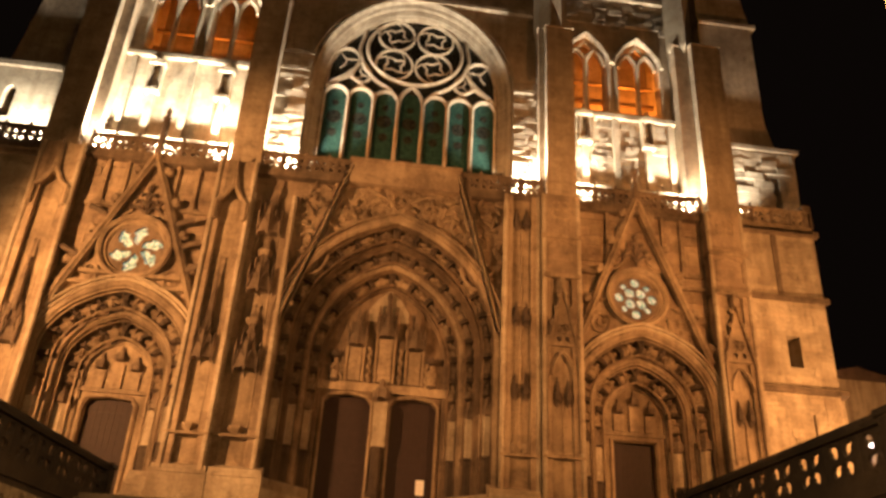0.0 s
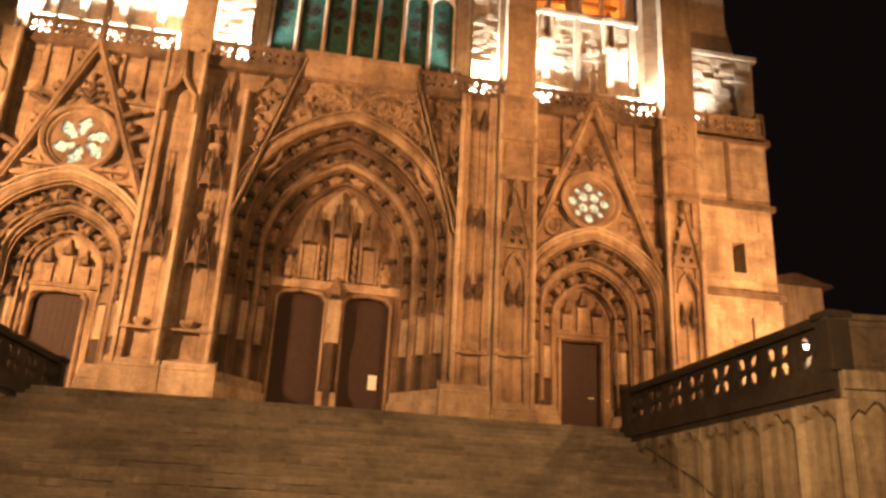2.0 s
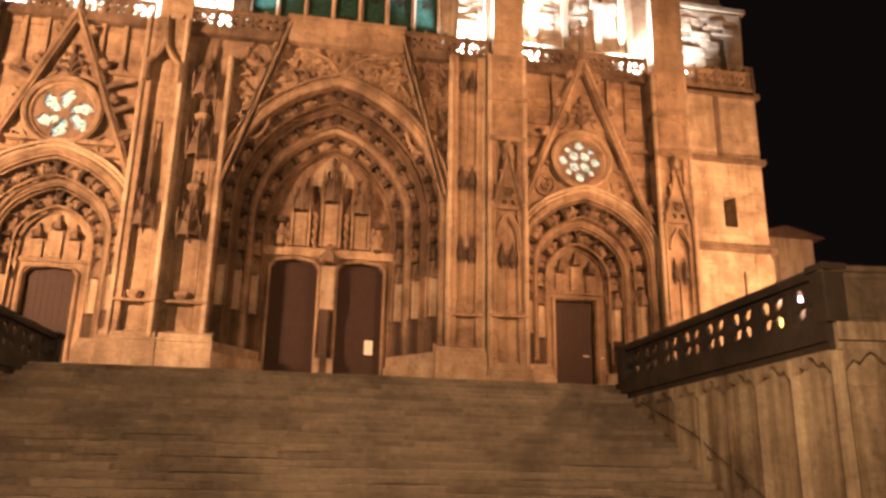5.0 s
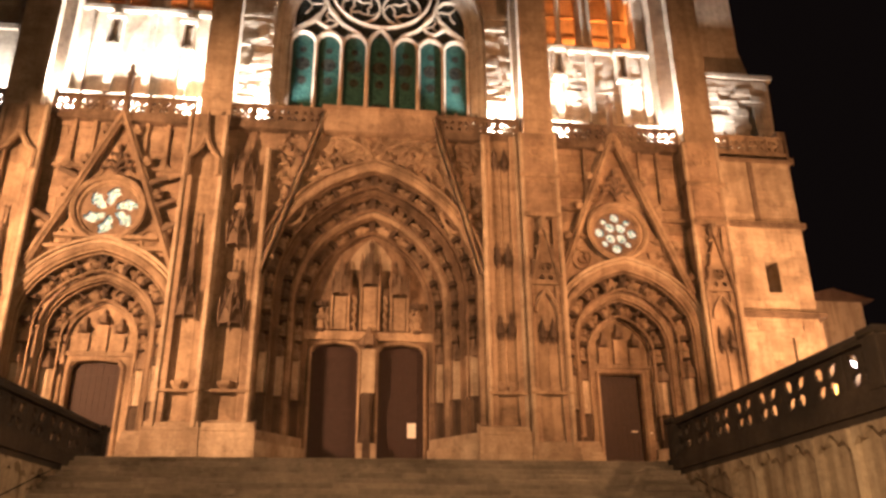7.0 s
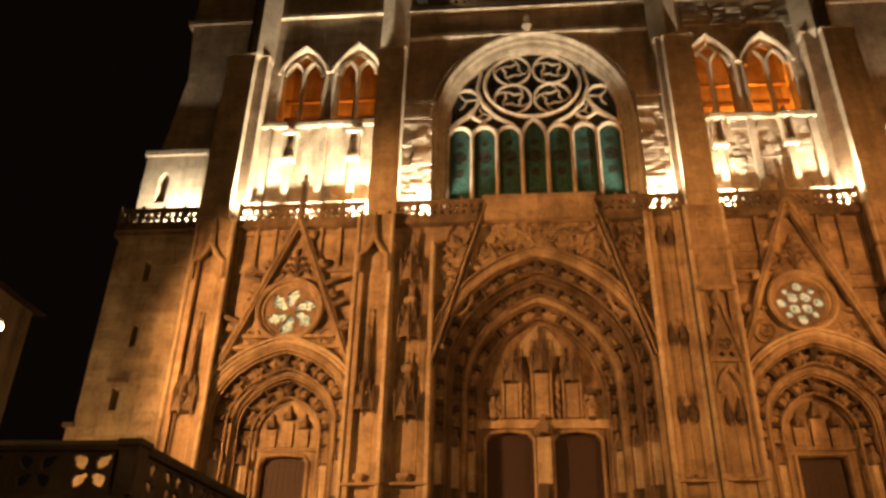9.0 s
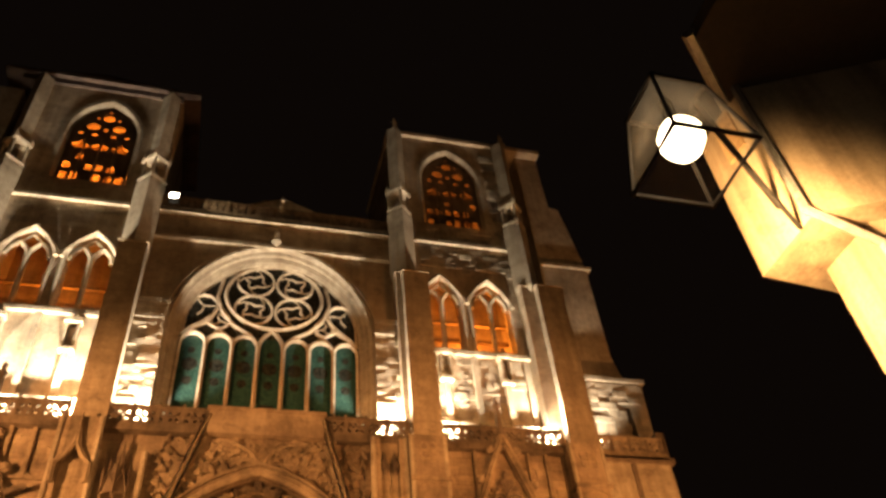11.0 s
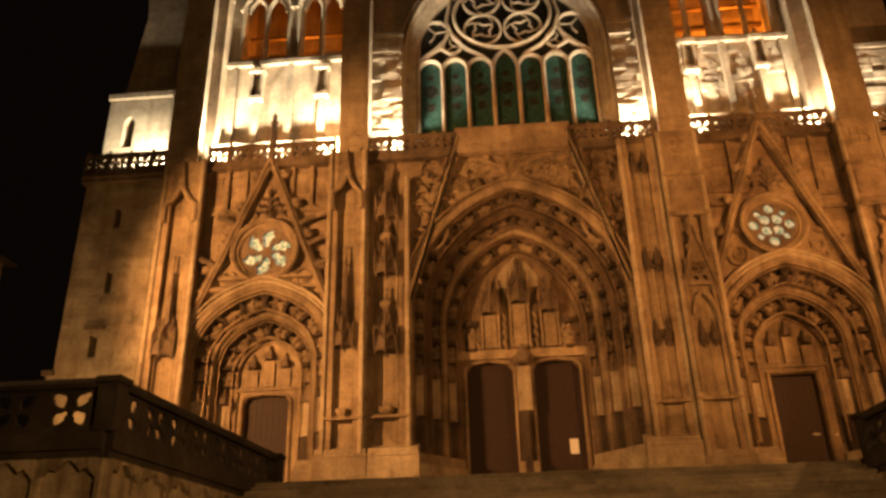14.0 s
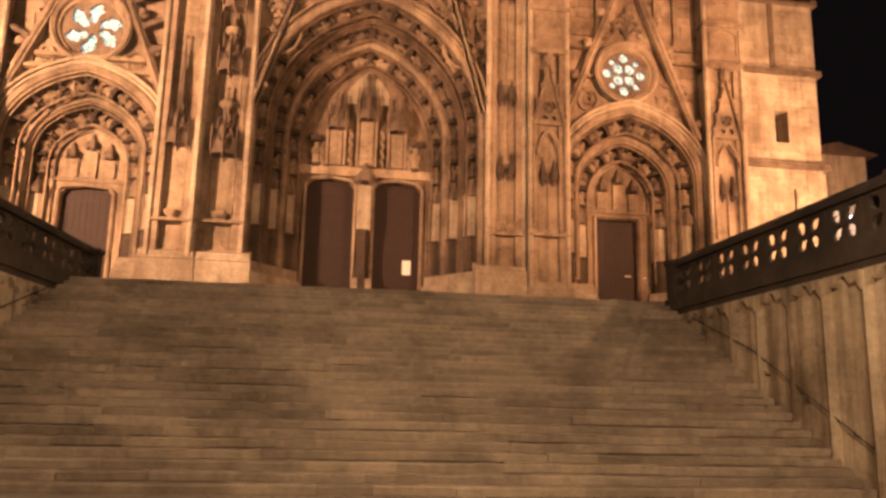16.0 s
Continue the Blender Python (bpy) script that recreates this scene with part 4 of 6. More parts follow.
# ---- buttress piers of the lower front ----
def pier(x0, x1, y, z0, z1, label, niches, hood=None, bands=(), depth=0.45):
    """A buttress pier: recessed back, two side pilasters with edge rolls, tiers of canopied niches."""
    w = x1 - x0
    mid = (x0 + x1) / 2
    e = w * 0.2
    bm = bmesh.new()
    box(bm, x0 + e, x1 - e, min(y + depth, 0.2), 0.3, z0, z1)
    p = part("buttress", bm, M_CARVED, cathedral, label)
    for xa, xb in ((x0, x0 + e), (x1 - e, x1)):
        bm = bmesh.new()
        box(bm, xa, xb, y, 0.3, z0, z1)
        part("pilaster", bm, M_WALL, p)
        bm = bmesh.new()
        tube(bm, [(xa if xa == x0 else xb, y, z0), (xa if xa == x0 else xb, y, z1)], 0.12, 7)
        part("edge_roll", bm, M_PALE, p)
        bm = bmesh.new()
        tube(bm, [(xb if xa == x0 else xa, y + 0.04, z0 + 2), (xb if xa == x0 else xa, y + 0.04, z1 - 1)], 0.05, 5)
        part("inner_roll", bm, M_CARVED, p)
    for bz in bands:
        bm = bmesh.new()
        box(bm, x0 - 0.08, x1 + 0.08, y - 0.14, 0.3, bz, bz + 0.1)
        wedge(bm, x0 - 0.05, x1 + 0.05, y - 0.1, 0.3, bz + 0.1, bz + 0.12, bz + 0.3)
        part("set_off", bm, M_CARVED, p)
    back = min(y + depth, 0.2)
    for nz0, nz1 in niches:
        if depth < 0.3:
            # shallow panels: a pair of small cusped heads over a middle rib
            for s in (-1, 1):
                bm = bmesh.new()
                tube(bm, up(arch(mid + s * w * 0.145, nz1 - 0.1, w * 0.13, 0.42, 6), back - 0.05), 0.045, 5)
                lathe(bm, [(0.03, nz1 - 0.4), (0.11, nz1 - 0.26), (0.13, nz1 - 0.08), (0.04, nz1 + 0.02)], mid + s * w * 0.145, back - 0.06, 6)
                lathe(bm, [(0.05, nz1 + 0.3), (0.07, nz1 + 0.5), (0.01, nz1 + 0.95)], mid + s * w * 0.145, back - 0.05, 5)
                part("blind_head", bm, M_DARK, p)
                # Twin canopy coloured near black, with its underside shade put into the colour.
                bm = bmesh.new()
                lathe(bm, [(0.1, nz1 - 0.16), (0.2, nz1 - 0.1), (0.21, nz1 + 0.16), (0.14, nz1 + 0.24), (0.1, nz1 + 0.5), (0.02, nz1 + 0.8)], mid + s * w * 0.15, back - 0.08, 6)
                for q in (-1, 0, 1):
                    lathe(bm, [(0.01, nz1 - 0.3), (0.045, nz1 - 0.2), (0.045, nz1 - 0.08)], mid + s * w * 0.15 + q * 0.13, back - 0.2 + 0.07 * abs(q), 5)
                part("canopy", bm, M_SOOT_SHADE, p, "near-black twin canopy")
            bm = bmesh.new()
            box(bm, x0 + e, x1 - e, back - 0.1, back, nz0 - 0.12, nz0)
            tube(bm, [(mid, back - 0.03, nz0), (mid, back - 0.03, nz1)], 0.05, 6)
            part("panel_rib", bm, M_CARVED, p)
            continue
        g = w * 0.66
        piece("canopy", TALL_SPIRE if hood else SPIRE, p, Matrix.Translation((mid, back - 0.22, nz1)) @ Matrix.Diagonal((g, g, 1.05, 1)))
        piece("console", CONSOLE, p, Matrix.Translation((mid, back - 0.16, nz0)) @ Matrix.Diagonal((g, g, 0.7, 1)))
        for s in (-1, 1):
            bm = bmesh.new()
            tube(bm, [(mid + s * w * 0.24, back - 0.1, nz0 - 0.3), (mid + s * w * 0.24, back - 0.1, nz1 + 0.5)], 0.055, 6)
            lathe(bm, [(0.07, nz1 + 0.5), (0.09, nz1 + 0.7), (0.01, nz1 + 1.5)], mid + s * w * 0.24, back - 0.1, 5)
            part("colonnette", bm, M_CARVED, p)
    if hood:
        hz, top = hood
        bm = bmesh.new()
        ln = [(mid - w * 0.42, hz - 0.9), (mid - w * 0.42, hz), (mid - w * 0.22, hz + 0.3), (mid - 0.07, hz + 0.85), (mid, top), (mid + 0.07, hz + 0.85), (mid + w * 0.22, hz + 0.3), (mid + w * 0.42, hz), (mid + w * 0.42, hz - 0.9)]
        tube(bm, up(ln, y - 0.12), 0.13, 6)
        prism(bm, ln[1:-1] + [(x1 - 0.05, hz), (x1 - 0.05, top), (x0 + 0.05, top), (x0 + 0.05, hz)], y + 0.02, 0.28)
        part("ogee_hood", bm, M_CARVED, p)
    return p


pier(-16.95, -15.15, -0.55, FLOOR - 0.3, 17.0, "buttress with an ogee niche", [(4.6, 7.25)], (14.6, 17.0), (4.2,), 0.32)
pier(-8.85, -7.25, -0.6, FLOOR - 0.3, 17.0, "buttress with an ogee niche", [(4.5, 7.25)], (14.7, 17.0), (4.1,), 0.3)
pier(-7.2, -5.3, -0.2, FLOOR - 0.3, 15.6, "slender pier with canopied niches", [(4.6, 7.05), (9.3, 10.65), (12.6, 13.5)], None, (4.2,), 0.3)
pier(4.75, 6.35, -0.35, FLOOR - 0.3, 16.9, "slender pier with canopied niches", [(4.75, 7.1), (7.6, 10.5), (11.2, 15.4)], None, (4.3,), 0.16)
pier(6.55, 8.2, -0.6, FLOOR - 0.3, 17.0, "buttress with a gabled niche", [(4.6, 6.9)], None, (4.3,), 0.16)
pier(14.75, 16.45, -0.6, FLOOR - 0.3, 17.0, "buttress with a gabled niche", [(4.5, 6.7)], None, (4.2,), 0.16)
for xa, xb in ((6.5, 8.25), (14.7, 16.5)):
    bm = bmesh.new()
    box(bm, xa, xb, -0.66, 0.3, 12.8, 17.0)
    part("buttress_head", bm, M_WALL, cathedral, "plain head of a buttress")
    bm = bmesh.new()
    box(bm, xa - 0.06, xb + 0.06, -0.8, 0.3, 14.6, 14.8)
    mx = (xa + xb) / 2
    for q in range(4):
        t = math.pi / 4 + q * math.pi / 2
        tube(bm, up(circle(mx + 0.27 * math.cos(t), 16.15 + 0.3 * math.sin(t), 0.24, 10), -0.67), 0.055, 5, closed=True)
    tube(bm, up([(xa + 0.25, 13.2), (xa + 0.25, 14.3), (mx, 14.55), (xb - 0.25, 14.3), (xb - 0.25, 13.2)], -0.67), 0.05, 5)
    part("relief", bm, M_CARVED, cathedral)
# broken faces set in the plinth panel beside the main portal
for q in (5.28, 5.82):
    bm = bmesh.new()
    lathe(bm, [(0.06, 4.42), (0.21, 4.5), (0.24, 4.66), (0.2, 4.84), (0.06, 4.92)], q, -0.16, 8)
    part("carved_boss", bm, M_CARVED, cathedral)
for mid, y in ((7.38, -0.62), (15.6, -0.62)):
    bm = bmesh.new()
    tube(bm, [(mid - 0.7, y - 0.1, 9.2), (mid, y - 0.1, 12.0), (mid + 0.7, y - 0.1, 9.2)], 0.1, 6)
    lathe(bm, [(0.12, 12.0), (0.2, 12.3), (0.04, 12.8)], mid, y - 0.1, 6)
    box(bm, mid - 0.85, mid + 0.85, y - 0.18, 0.2, 12.55, 12.75)
    prism(bm, [(mid - 0.66, 9.25), (mid + 0.66, 9.25), (mid, 11.9)], y - 0.04, y + 0.1, [circle(mid, 10.05, 0.3, 12), circle(mid - 0.2, 9.55, 0.14, 8), circle(mid + 0.2, 9.55, 0.14, 8)])
    for q in range(3):
        t = math.pi / 2 + q * math.tau / 3
        tube(bm, up(circle(mid + 0.15 * math.cos(t), 10.05 + 0.15 * math.sin(t), 0.13, 8), y - 0.02), 0.035, 5, closed=True)
    tube(bm, up(arch(mid, 7.9, 0.5, 1.1, 8), y - 0.06), 0.07, 6)
    for q in (-1, 1):
        for k in range(4):
            f = (k + 0.5) / 4
            lathe(bm, [(0.04, -0.06 + 9.2 + 2.8 * f), (0.11, 9.28 + 2.8 * f), (0.03, 9.42 + 2.8 * f)], mid + q * (0.78 - 0.7 * f), y - 0.12, 5)
        tube(bm, [(mid + q * 0.72, y - 0.08, 4.6), (mid + q * 0.72, y - 0.08, 9.4)], 0.07, 6)
    part("niche_gable", bm, M_CARVED, cathedral)


# blind panels below the gallery
def blind_panels(x0, x1, z0, z1, count):
    w = (x1 - x0) / count
    for k in range(count + 1):
        bm = bmesh.new()
        box(bm, x0 + k * w - 0.08, x0 + k * w + 0.08, 0.02, 0.27, z0, z1)
        part("panel_rib", bm, M_CARVED, cathedral)
        if k < count:
            bm = bmesh.new()
            xa, xb = x0 + k * w + 0.08, x0 + (k + 1) * w - 0.08
            prism(bm, [(xa, z0), (xb, z0), (xb, z0 + 0.5), (xb - 0.06, z0 + 0.28), (xb - 0.25, z0 + 0.14), (xa + 0.25, z0 + 0.14), (xa + 0.06, z0 + 0.28), (xa, z0 + 0.5)], 0.06, 0.27)
            part("panel_foot", bm, M_CARVED, cathedral)


blind_panels(-15.0, -13.2, 14.3, 16.9, 2)
blind_panels(-10.9, -9.0, 14.3, 16.9, 2)
blind_panels(8.4, 9.9, 14.0, 16.9, 1)
blind_panels(12.7, 14.6, 13.6, 16.9, 2)

# carved relief in the spandrels of the main gable and beside it
rng = random.Random(4)
LEAVES = []
for k in range(5):
    bm = bmesh.new()
    for q in range(rng.randint(3, 5)):
        t = rng.uniform(-1.3, 1.3)
        pts = [(0, 0, 0), (0.16 * math.sin(t), -0.1, 0.16 * math.cos(t)), (0.36 * math.sin(t * 1.3), -0.04, 0.34 * math.cos(t * 1.3))]
        tube(bm, pts, 0.07, 5)
    lathe(bm, [(0.03, -0.08), (0.1, 0.0), (0.09, 0.08), (0.02, 0.14)], 0, -0.08, 6)
    LEAVES.append(mesh("foliage_relief", bm, M_CARVED))
lower = [ob for ob in scene.objects if ob.name == "lower_wall"][0]


def arch_top(x, cx, zs, a, h):
    d = abs(x - cx)
    if d >= a:
        return zs
    t = math.acos(d / a)
    return zs + 0.27 * h + 0.73 * h * (0.68 * math.sin(t) + 0.32 * t / (math.pi / 2))


for key, x0, x1, z1, count in (("centre", -5.2, 4.6, 16.6, 230), ("left", -14.9, -9.0, 11.2, 36), ("right", 8.4, 14.5, 12.0, 60)):
    cx, zs, a0, h0, *_r = PORTALS[key]
    for k in range(count):
        x = rng.uniform(x0, x1)
        z = rng.uniform(arch_top(x, cx, zs, a0, h0) + 0.45, z1) if arch_top(x, cx, zs, a0, h0) + 0.5 < z1 else 0
        if z < 8.5 or any((x - q[0]) ** 2 + (z - q[1]) ** 2 < (q[2] + 0.65) ** 2 for q in ROSES.values()):
            continue
        g = rng.uniform(0.55, 1.1)
        piece("foliage_relief", rng.choice(LEAVES), lower, Matrix.Translation((x, 0.24, z)) @ Matrix.Rotation(rng.uniform(-1.2, 1.2), 4, "Y") @ Matrix.Diagonal((g, 1.2, g, 1)))
for s in (-1, 1):
    bm = bmesh.new()
    tube(bm, up([(CX + s * 0.1, 15.5), (CX + s * 0.5, 16.1), (CX + s * 1.3, 16.5), (CX + s * 2.0, 16.6)], 0.12), 0.1, 6)
    tube(bm, up([(CX + s * 1.2, 14.7), (CX + s * 1.7, 15.6), (CX + s * 1.5, 16.2), (CX + s * 0.9, 16.1)], 0.14), 0.08, 6)
    tube(bm, up(circle(CX + s * 2.6, 14.6, 0.55, 14, rz=0.8, tilt=s * 0.5), 0.16), 0.08, 5, closed=True)
    tube(bm, up(circle(CX + s * 3.6, 12.6, 0.4, 14, rz=0.75, tilt=s * 0.45), 0.16), 0.08, 5, closed=True)
    part("spandrel_tracery", bm, M_CARVED, lower)
for gx, sgn in ((-11.95, 1), (11.3, 1)):
    for s in (-1, 1):
        for q, zz in ((1.9, 10.9), (1.0, 14.4)):
            bm = bmesh.new()
            tube(bm, up(circle(gx + s * q * 0.98, zz, 0.42, 12, rz=0.5, tilt=s * 0.6), 0.18), 0.08, 5, closed=True)
            tube(bm, up(circle(gx + s * q * 0.98, zz, 0.18, 8), 0.2), 0.06, 5, closed=True)
            part("foliage_relief", bm, M_CARVED, cathedral)


for x0, x1, z in ((-15.1, -13.3, 10.35), (-10.5, -8.9, 10.35), (8.3, 9.6, 13.3), (12.9, 14.7, 12.9)):
    bm = bmesh.new()
    box(bm, x0, x1, -0.08, 0.27, z, z + 0.14)
    wedge(bm, x0, x1, -0.05, 0.27, z + 0.14, z + 0.15, z + 0.34)
    part("ledge", bm, M_CARVED, cathedral)
# crockets that stand out from the left gable like hooks
for s, px, pz in ((1, -10.35, 13.5), (1, -9.55, 11.3), (-1, -13.5, 13.7), (-1, -14.3, 11.6), (1, -9.9, 12.4)):
    bm = bmesh.new()
    tube(bm, [(px, -0.2, pz), (px + s * 0.4, -0.3, pz + 0.16), (px + s * 0.75, -0.3, pz + 0.3)], 0.13, 6)
    part("gargoyle", bm, M_DARK, cathedral, "broken stone crocket")

# ---- gallery balustrade ----
def gallery_panel(w, h, mat):
    bm = bmesh.new()
    holes = []
    for k in range(3):
        c = w * (k + 0.5) / 3
        s = 1 if k % 2 else -1
        holes.append(circle(c - s * 0.02, h * 0.7, w * 0.075, 9, rz=h * 0.15, tilt=s * 0.5))
        holes.append(circle(c + s * 0.03, h * 0.3, w * 0.085, 9, rz=h * 0.14, tilt=-s * 0.6))
    for k in range(1, 3):
        holes.append(circle(w * k / 3, h * 0.52, w * 0.045, 7, rz=h * 0.09))
    prism(bm, [(0, 0), (w, 0), (w, h), (0, h)], -0.06, 0.06, holes)
    return mesh("panel", bm, mat)


def gallery(x0, x1, count, z=17.0, y=0.0, height=1.05, mat=None):
    mat = mat or M_DARK
    bm = bmesh.new()
    box(bm, x0, x1, y - 0.14, y + 0.14, z - 0.12, z + 0.1)
    box(bm, x0, x1, y - 0.12, y + 0.12, z + height - 0.12, z + height)
    box(bm, x0, x1, y - 0.2, y + 0.3, z - 0.3, z - 0.12)
    g = part("gallery_balustrade", bm, mat, cathedral, "dark pierced flamboyant stone balustrade")
    w = (x1 - x0) / count
    me = gallery_panel(w - 0.1, height - 0.22, mat)
    bm = bmesh.new()
    box(bm, -0.06, 0.06, -0.1, 0.1, 0.1, height + 0.04)
    lathe(bm, [(0.07, height + 0.04), (0.09, height + 0.12), (0.01, height + 0.24)], 0, 0, 5)
    post = mesh("post", bm, M_DARK)
    for k in range(count + 1):
        piece("post", post, g, Matrix.Translation((x0 + k * w, y, z)))
        if k < count:
            piece("panel", me, g, Matrix.Translation((x0 + k * w + 0.05, y, z + 0.1)))
    return g


gallery(-15.15, -8.85, 6)
gallery(-7.25, -2.9, 4)
gallery(2.5, 6.55, 4)
gallery(8.2, 14.75, 6)
gallery(16.45, 20.5, 4, 16.9, mat=M_CARVED)
gallery(-21.4, -16.95, 4)

# ---- flanking turrets of the lower front ----
bm = bmesh.new()
prism(bm, [(16.45, TERRACE), (20.75, TERRACE), (20.75, 8.1), (20.6, 8.1), (20.6, 16.5), (16.45, 16.5)], 0.0, 6.0,
      [[(18.38, 9.5), (19.05, 9.5), (19.05, 11.05), (18.38, 11.05)], [(19.1, 6.0), (19.22, 6.0), (19.22, 7.3), (19.1, 7.3)]])
box(bm, 16.5, 20.4, 3.0, 3.2, 5.5, 12)
turret_right = part("stair_turret", bm, M_PALE, cathedral, "plain pale ashlar turret with a small window")
# Ledges in darker stone: the shadow beneath them is put into their colour.
for name, q in (("ledge", (16.4, 20.95, -0.2, 6.1, 8.25, 8.5)), ("ledge", (16.4, 20.8, -0.18, 6.1, 12.85, 13.1)), ("ledge", (16.4, 20.8, -0.2, 6.1, 16.45, 16.75)),
                ("pilaster", (18.3, 18.55, -0.07, 0.05, 13.1, 16.45)), ("corner_post", (20.2, 20.65, -0.1, 0.4, 16.75, 18.3))):
    bm = bmesh.new()
    box(bm, *q)
    part(name, bm, M_DARK, turret_right)
bm = bmesh.new()
prism(bm, [(-21.6, TERRACE), (-16.95, TERRACE), (-16.95, 16.6), (-21.3, 16.6), (-21.3, 6.9), (-21.6, 6.9)], 0.15, 6.0,
      [[(-19.85, 7.55), (-19.5, 7.55), (-19.5, 8.6), (-19.85, 8.6)], [(-19.55, 10.6), (-19.25, 10.6), (-19.25, 11.75), (-19.55, 11.75)], [(-19.6, 14.0), (-19.3, 14.0), (-19.3, 15.1), (-19.6, 15.1)]])
box(bm, -21.4, -17, 3.0, 3.2, 7, 16)
turret_left = part("stair_turret", bm, M_PALE, cathedral, "plain ashlar turret with slit windows")
# Same dark colour, painting in the shadow under hood and ledges.
for name, q in (("hood", (-20.15, -19.2, 0.0, 0.2, 8.85, 9.05)), ("ledge", (-21.75, -21.2, 0.0, 6.0, 6.8, 7.0)), ("ledge", (-21.5, -16.9, -0.05, 6.1, 16.5, 16.8))):
    bm = bmesh.new()
    box(bm, *q)
    part(name, bm, M_DARK, turret_left)

# ---- upper front ----
UY = 1.2


def upper_wall(x0, x1, z0, z1, holes, y0=UY, y1=UY + 0.8, mat=None, label=""):
    bm = bmesh.new()
    prism(bm, [(x0, z0), (x1, z0), (x1, z1), (x0, z1)], y0, y1, holes)
    return part("upper_wall", bm, mat or M_TOWER, cathedral, label)


def window_arch(cx, zs, a, h, n=12):
    """A nearly round arch with a faint point."""
    left = [(cx - a * math.cos(math.pi / 2 * i / n), zs + h * (0.94 * math.sin(math.pi / 2 * i / n) + 0.06 * i / n)) for i in range(n + 1)]
    return left + [(2 * cx - x, z) for x, z in reversed(left[:-1])]


# centre bay with the great window
WX = -0.2
upper_wall(-7.25, 6.85, 16.9, 32.0, [opening(WX, 23.6, 5.25, 6.18, 18.6, 16, window_arch)], mat=M_TOWER, label="wall around the great window")
bm = bmesh.new()
prof = [(5.84, 6.64, 0.02), (5.8, 6.6, -0.18), (5.66, 6.48, -0.2), (5.6, 6.42, -0.06), (5.52, 6.36, -0.06), (5.48, 6.32, -0.14), (5.36, 6.22, -0.14), (5.22, 6.12, 0.02), (5.12, 6.0, 0.06), (5.08, 5.94, 0.26), (4.92, 5.62, 0.36), (4.86, 5.54, 0.6), (4.76, 5.42, 0.62), (4.76, 5.42, 0.8)]
loft(bm, [[(WX - a, UY + y, 18.6)] + up(window_arch(WX, 23.6, a, h, 18), UY + y) + [(WX + a, UY + y, 18.6)] for a, h, y in prof])
great = part("great_window", bm, M_PALE, cathedral, "great traceried window with teal stained glass")
for a, h, y, r in ((5.36, 6.3, -0.15, 0.08), (5.1, 5.97, 0.14, 0.07), (4.86, 5.54, 0.5, 0.08)):
    bm = bmesh.new()
    tube(bm, [(WX - a, UY + y, 18.7)] + up(window_arch(WX, 23.6, a, h, 18), UY + y) + [(WX + a, UY + y, 18.7)], r, 6)
    part("arch_moulding", bm, M_PALE, great)
bm = bmesh.new()
wedge(bm, WX - 5.3, WX + 5.3, UY - 0.1, UY + 0.9, 18.1, 18.3, 18.72)
part("sill", bm, M_DARK, great, "dark sloping sill")
bm = bmesh.new()
prism(bm, opening(WX, 23.6, 4.84, 5.5, 18.7, 18, window_arch), UY + 0.78, UY + 0.8)
part("glass", bm, M_TEAL, great, "teal stained glass")
bm = bmesh.new()
prism(bm, window_arch(WX, 23.9, 4.8, 5.15, 18), UY + 0.762, UY + 0.775)
part("upper_glass", bm, M_DISC, great, "dark glass behind the tracery")
lw = 9.4 / 7
GY = UY + 0.66
for k in range(8):
    x = WX - 4.7 + k * lw
    bm = bmesh.new()
    tube(bm, [(x, GY, 18.8), (x, GY, 19.6), (x, GY, 23.25)], 0.125, 6, flat=1.3)
    part("mullion", bm, M_PALE, great)
for k in range(7):
    x = WX - 4.7 + (k + 0.5) * lw
    mid = k == 3
    bm = bmesh.new()
    tube(bm, up(arch(x, 23.2 if not mid else 23.1, lw / 2 - 0.02, 0.68 if not mid else 1.25, 8), GY), 0.11, 6, flat=1.4)
    part("light_head", bm, M_PALE, great)
    for z, r in ((21.95, 0.4), (20.95, 0.25), (22.85, 0.19)):
        bm = bmesh.new()
        prism(bm, circle(x, z, r, 14), UY + 0.765, UY + 0.778)
        part("medallion", bm, M_DISC, great, "dark painted glass disc")
    if mid:
        bm = bmesh.new()
        box(bm, x - 0.35, x + 0.35, UY + 0.765, UY + 0.778, 19.5, 19.75)
        part("medallion", bm, M_DISC, great)
bm = bmesh.new()
R0, CZ = 2.66, 26.78
tube(bm, up(circle(WX, CZ, R0, 40, rz=2.28), GY), 0.11, 6, closed=True, flat=1.3)
for sx in (-1, 1):
    for sz in (-1, 1):
        c = (WX + sx * 1.1, CZ + sz * 1.02)
        tube(bm, up(circle(*c, 1.02, 24), GY), 0.07, 6, closed=True, flat=1.3)
        t0 = 0.55 * sx * sz
        tube(bm, up([(c[0] + (0.5 + 0.13 * math.cos(4 * (t - t0))) * math.cos(t), c[1] + (0.42 + 0.11 * math.cos(4 * (t - t0))) * math.sin(t)) for t in (math.tau * q / 28 for q in range(28))], GY), 0.055, 5, closed=True)
        for q in range(4):
            t = t0 + q * math.pi / 2
            tube(bm, up([(c[0] + 0.62 * math.cos(t), c[1] + 0.54 * math.sin(t)), (c[0] + 0.78 * math.cos(t + 0.25), c[1] + 0.74 * math.sin(t + 0.25)), (c[0] + 0.92 * math.cos(t + 0.6), c[1] + 0.92 * math.sin(t + 0.6))], GY), 0.045, 5)
part("great_circle", bm, M_PALE, great)
